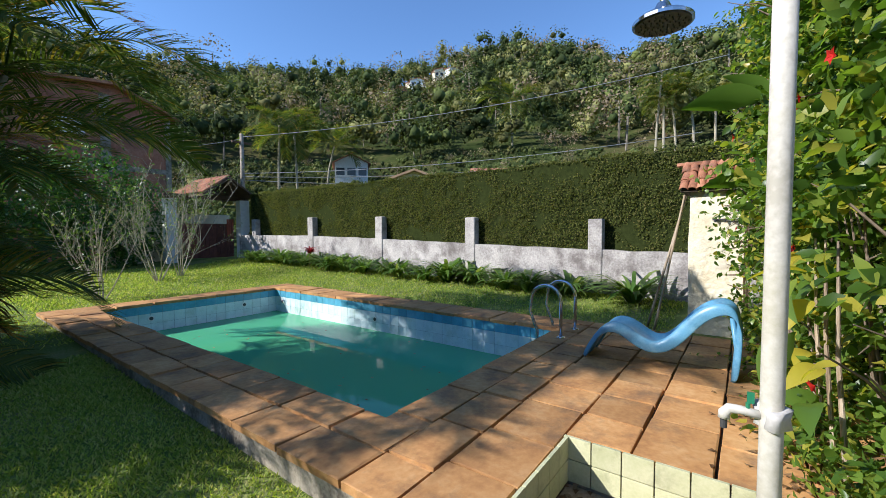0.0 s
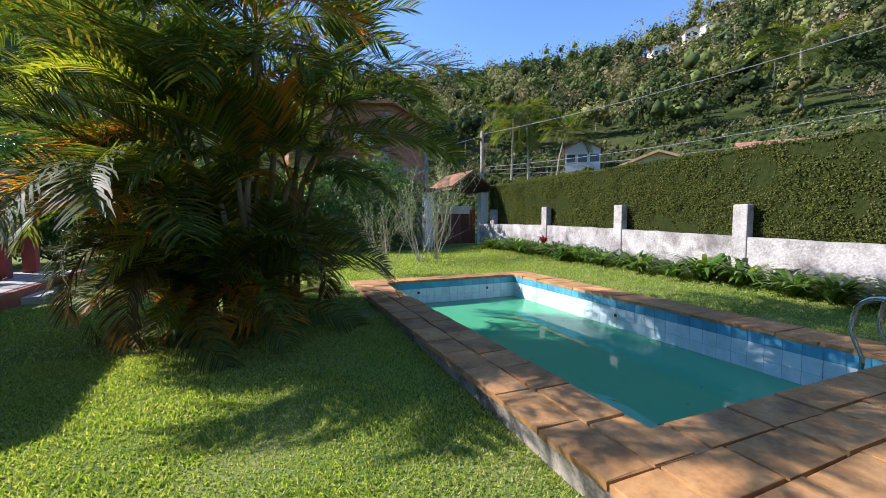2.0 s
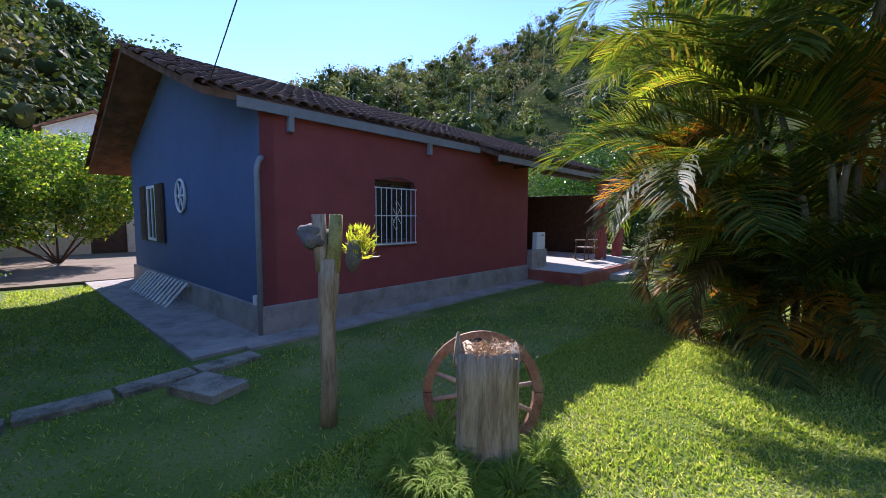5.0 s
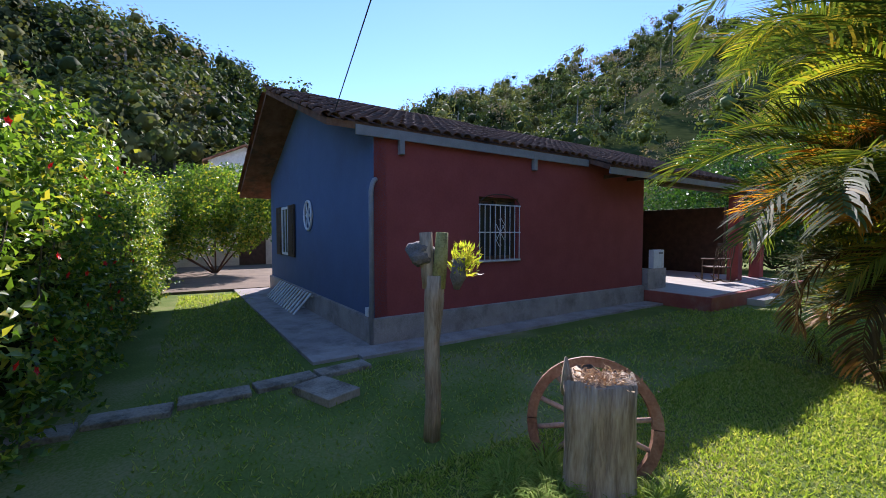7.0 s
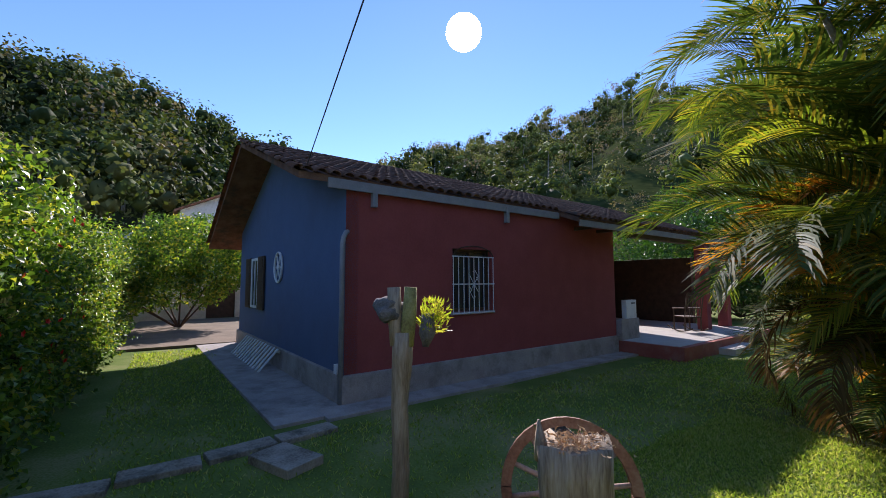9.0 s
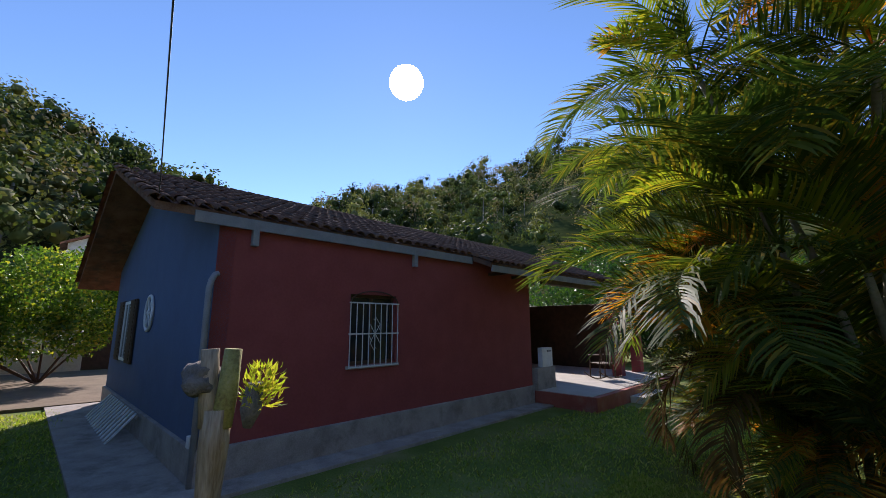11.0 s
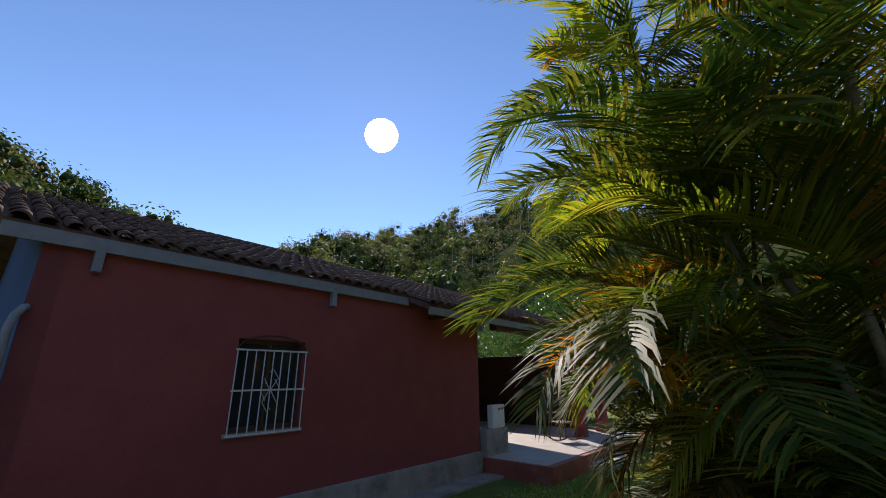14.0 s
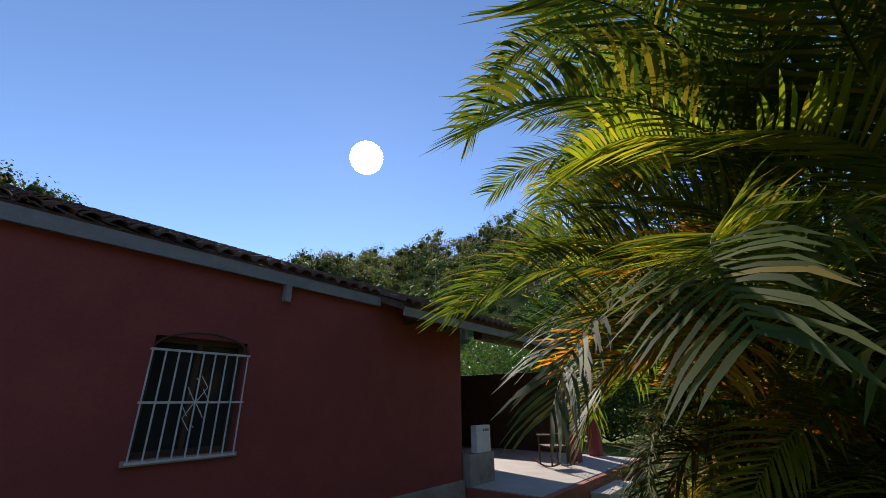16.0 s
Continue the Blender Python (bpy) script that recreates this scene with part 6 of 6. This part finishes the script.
# ---- street pole and wires ----
pole = thing("utility_pole", "grey concrete utility pole with a crossarm", "pole", pose(10.9, 22.8, -0.3))
bm = bmesh.new()
tube(bm, [(0, 0, 0), (0, 0, 7.6)], [0.16, 0.11], 12)
part("shaft", bm, M_CONCRETE, pole, smooth=True)
part("crossarm", boxed(-0.6, -0.06, 7.0, 0.6, 0.06, 7.12), M_WOOD, pole)
for p, q, sag in (((10.9, 22.7, 7.1), (23.2, -1.2, 10.1), 0.6), ((10.9, 22.7, 4.9), (24.8, 0, 6.75), 0.5), ((10.9, 22.7, 4.7), (26, 6, 6.0), 0.4), ((10.9, 22.7, 4.5), (27, 10, 5.4), 0.4), ((10.9, 22.8, 7.0), (4, 30, 6.4), 0.4)):
    bm = bmesh.new()
    tube(bm, [Vector(p).lerp(Vector(q), t) - Vector((0, 0, sag * 4 * t * (1 - t))) for t in np.linspace(0, 1, 16)], 0.02, 5)
    tagged(part("overhead_wire", bm, M_GREYWOOD), "thin overhead wire along the street", "wire", "street wires")


# ---- palms on the slope ----
def feather_palm(x, y, z, h, rad, seed, crown=0.9, label="slender palm with drooping feathery crown on the slope"):
    r = np.random.default_rng(seed)
    g = thing("hill_palm", label, "palm", pose(x, y, z), group="palms on the slope")
    bm = bmesh.new()
    lx, ly = r.normal(size=2) * 0.06 * h
    tube(bm, [(0, 0, -1), (lx * 0.4, ly * 0.4, h * 0.5), (lx, ly, h)], [rad, rad * 0.85, rad * 0.7], 8)
    part("trunk", bm, M_TWIG, g)
    for k in range(16):
        s = crown * r.uniform(0.8, 1.2)
        m = pose(lx, ly, h, 0, 0, 360 * k / 16 + r.normal() * 8) @ pose(0, 0, 0, 0, -r.uniform(-5, 70), 0) @ Matrix.Diagonal((s, s, s, 1))
        part("frond", GREEN_FRONDS[int(r.integers(6))], None, g, m=m)


feather_palm(60.3, 29.5, 11.0, 12.0, 0.2, 1, 2.6, "tall palm with a drooping crown above the hedge")
feather_palm(21.6, 36.2, 5.0, 7.0, 0.14, 2, 2.0)
feather_palm(23.0, 35.0, 5.0, 6.0, 0.14, 8, 1.8)
feather_palm(28.4, 37.5, 5.8, 5.4, 0.14, 3, 1.8)
for i, (x, y, h) in enumerate(((57.4, 5.2, 8.5), (57.9, 3.2, 9.5), (57.0, 7.7, 10.0), (58.3, 1.2, 8.0), (56, 6.5, 7.5))):
    feather_palm(x, y, 9.5, h, 0.17, 20 + i, 1.5)

# ---- yard beyond the house ----
# light brown earth, darkened in colour for the shade lying over the drive
M_DIRT = material("packed_earth_drive", [(0.15, 0.11, 0.07), (0.23, 0.17, 0.11)], 2, 0.95, 0.5, detail=20)
tagged(part("drive", boxed(-24.5, -2.8, -0.5, -15.5, 3.5, -0.24), M_DIRT), "pale packed earth drive beside the house", "drive", kind="structure")
yw = thing("wall_west", "low cream wall closing the yard behind the house", "wall", kind="structure")
part("wall_panel", boxed(-24.8, -6, -0.4, -24.5, -0.3, 1.7, 0.02), M_CREAM, yw)
part("wall_panel", boxed(-24.8, 0.9, -0.4, -24.5, 8, 1.7, 0.02), M_CREAM, yw)
part("gate_leaf", boxed(-24.7, -0.3, -0.24, -24.6, 0.9, 1.6, 0.01), M_WOOD, yw, "dark timber gate leaf")
lobed_shrub("yard_tree", "bright leafy tree overhanging the yard wall", (-21.0, -1.4, -0.3), ((0, 0, 2.9, 1.3), (0.3, 1.2, 2.3, 1.1), (-0.3, -1.5, 2.4, 1.3), (0.2, 2.1, 2.6, 0.9), (0, -2.6, 1.9, 1.1), (0.4, -0.6, 1.6, 0.9), (0.5, 0.8, 1.5, 0.7), (0.4, -1.9, 1.3, 0.9)), 15000, 0.15, M_BRIGHT, 95, "tree")
lobed_shrub("yard_tree", "pale flowering bush over the yard wall", (-27.0, -0.5, 0.5), ((0, 0, 3.2, 1.2), (0.2, -1.6, 3.0, 1.2), (0, 1.5, 2.6, 1.0)), 5000, 0.18, M_STRAP, 96, "tree")
# plain tall slab standing in for the white building behind the yard
part("wall_cap", boxed(-28.4, -8, -0.4, -28.0, 6, 3.9, 0.02), M_WHITE, yw)


# ---- inner screens behind the path, never in view: plain boundary ----
tagged(part("wall_south", boxed(-30, -4.6, -0.5, 8.2, -4.4, 2.2), M_WALL), "plain garden wall behind the hedge", "wall", kind="structure")

# ---- paving stones ----
def stone_mesh(seed):
    r = np.random.default_rng(seed)
    bm = boxed(-0.5, -0.5, -0.5, 0.5, 0.5, 0.5)
    top = [e for e in bm.edges if all(v.co.z > 0 for v in e.verts)]
    bmesh.ops.bevel(bm, geom=top, offset=0.02, segments=1, affect="EDGES")
    for v in bm.verts:
        v.co.x += r.normal() * 0.008
        v.co.y += r.normal() * 0.008
        v.co.z += r.normal() * 0.03 if v.co.z > 0 else 0
    return mesh_from(bm, "stone")


STONES = [stone_mesh(300 + i) for i in range(6)]
qr = np.random.default_rng(17)


def stone(x0, y0, x1, y1):
    g = qr.uniform(0.014, 0.028)
    m = pose((x0 + x1) / 2, (y0 + y1) / 2, -0.024 + qr.normal() * 0.004, qr.normal() * 0.45, qr.normal() * 0.45, qr.normal() * 0.5) @ Matrix.Diagonal((x1 - x0 - g, y1 - y0 - g, 0.05, 1))
    part("stone", STONES[int(qr.integers(6))], M_STONE, slab, m=m)


def row(fixed0, fixed1, start, end, along_x, size):
    p = start
    while p < end - 0.12:
        q = min(end, p + size * qr.uniform(0.75, 1.25))
        if end - q < 0.2:
            q = end
        stone(*((p, fixed0, q, fixed1) if along_x else (fixed0, p, fixed1, q)))
        p = q


row(-0.7, -0.35, -0.33, 7.5, False, 0.52)
row(-0.35, 0.02, -0.33, 6.98, False, 0.5)
row(PX - 0.02, DECK_X1 + 0.02, 0.0, DECK_Y1 + 0.02, False, 0.55)
row(PY - 0.02, DECK_Y1 + 0.02, -0.35, PX - 0.02, True, 0.5)
row(-0.33, 0.02, -0.35, DECK_X1 + 0.02, True, 0.62)
row(-0.69, -0.33, -0.7, DECK_X1 + 0.02, True, 0.5)
row(-1.15, -0.69, -0.7, DECK_X1 + 0.02, True, 0.52)
row(-0.7, -0.53, -2.9, -1.15, False, 0.5)
for y0, y1 in ((-1.56, -1.15), (-1.98, -1.56), (-2.4, -1.98), (-2.85, -2.4)):
    row(y0, y1, 0.51, DECK_X1 + 0.02, True, 0.5)
row(-2.85, -2.46, -0.53, 0.51, True, 0.5)

# ---- pool wall tiles and inlets ----
for z, h, mat, tm in ((-0.125, 0.14, M_TILE_BLUE, TILE_BLUE), (-0.295, 0.19, M_TILE_WHITE, TILE_WHITE), (-0.49, 0.19, M_TILE_WHITE, TILE_WHITE), (-0.685, 0.19, M_TILE_WHITE, TILE_WHITE)):
    for k in range(35):
        y = 0.1 + 0.2 * k
        for x in (0.0, PX):
            part("tile", tm, mat, pool, m=pose(x, y, z) @ Matrix.Diagonal((0.012, 0.193, h, 1)))
    for k in range(17):
        x = 0.1 + 0.1994 * k
        for y in (0.0, PY):
            part("tile", tm, mat, pool, m=pose(x, y, z) @ Matrix.Diagonal((0.193, 0.012, h, 1)))
for p, ax in (((0.8, PY - 0.01, -0.29), "y"), ((2.6, PY - 0.01, -0.29), "y"), ((PX - 0.01, 3.6, -0.33), "x"), ((PX - 0.01, 6.7, -0.3), "x")):
    bm = bmesh.new()
    d = Vector((0, -1, 0)) if ax == "y" else Vector((-1, 0, 0))
    tube(bm, [Vector(p), Vector(p) + d * 0.015], 0.055, 14)
    ring = part("inlet", bm, M_WHITE, pool, "white round water inlet")
    bm = bmesh.new()
    tube(bm, [Vector(p) + d * 0.015, Vector(p) + d * 0.019], 0.035, 12)
    part("inlet_hole", bm, M_RUBBER, ring)
n = 60
b = np.column_stack([qr.uniform(0.2, PX - 0.2, n), qr.uniform(0.4, PY - 0.4, n), np.full(n, WATER + 0.004)])
tagged(part("floating_leaves", leaves("floating_leaves", b, np.column_stack([qr.normal(size=(n, 2)), np.zeros(n)]), np.tile((0, 0, 1.0), (n, 1)), qr.uniform(0.04, 0.09, n), 0.03, M_DRY, 0.02), None), "dry leaves floating on the pool water", "leaves", kind="stuff")
n = 500
b = np.column_stack([qr.uniform(0.6, 4.0, n), -2.55 + np.abs(qr.normal(size=n)) * 0.22, np.full(n, 0.012)])
tagged(part("leaf_litter", leaves("leaf_litter", b, np.column_stack([qr.normal(size=(n, 2)), np.full(n, 0.1)]), np.tile((0, 0, 1.0), (n, 1)), qr.uniform(0.03, 0.07, n), 0.03, M_DRY), None), "fallen dry leaves on the paving by the hedge", "leaves", kind="stuff")
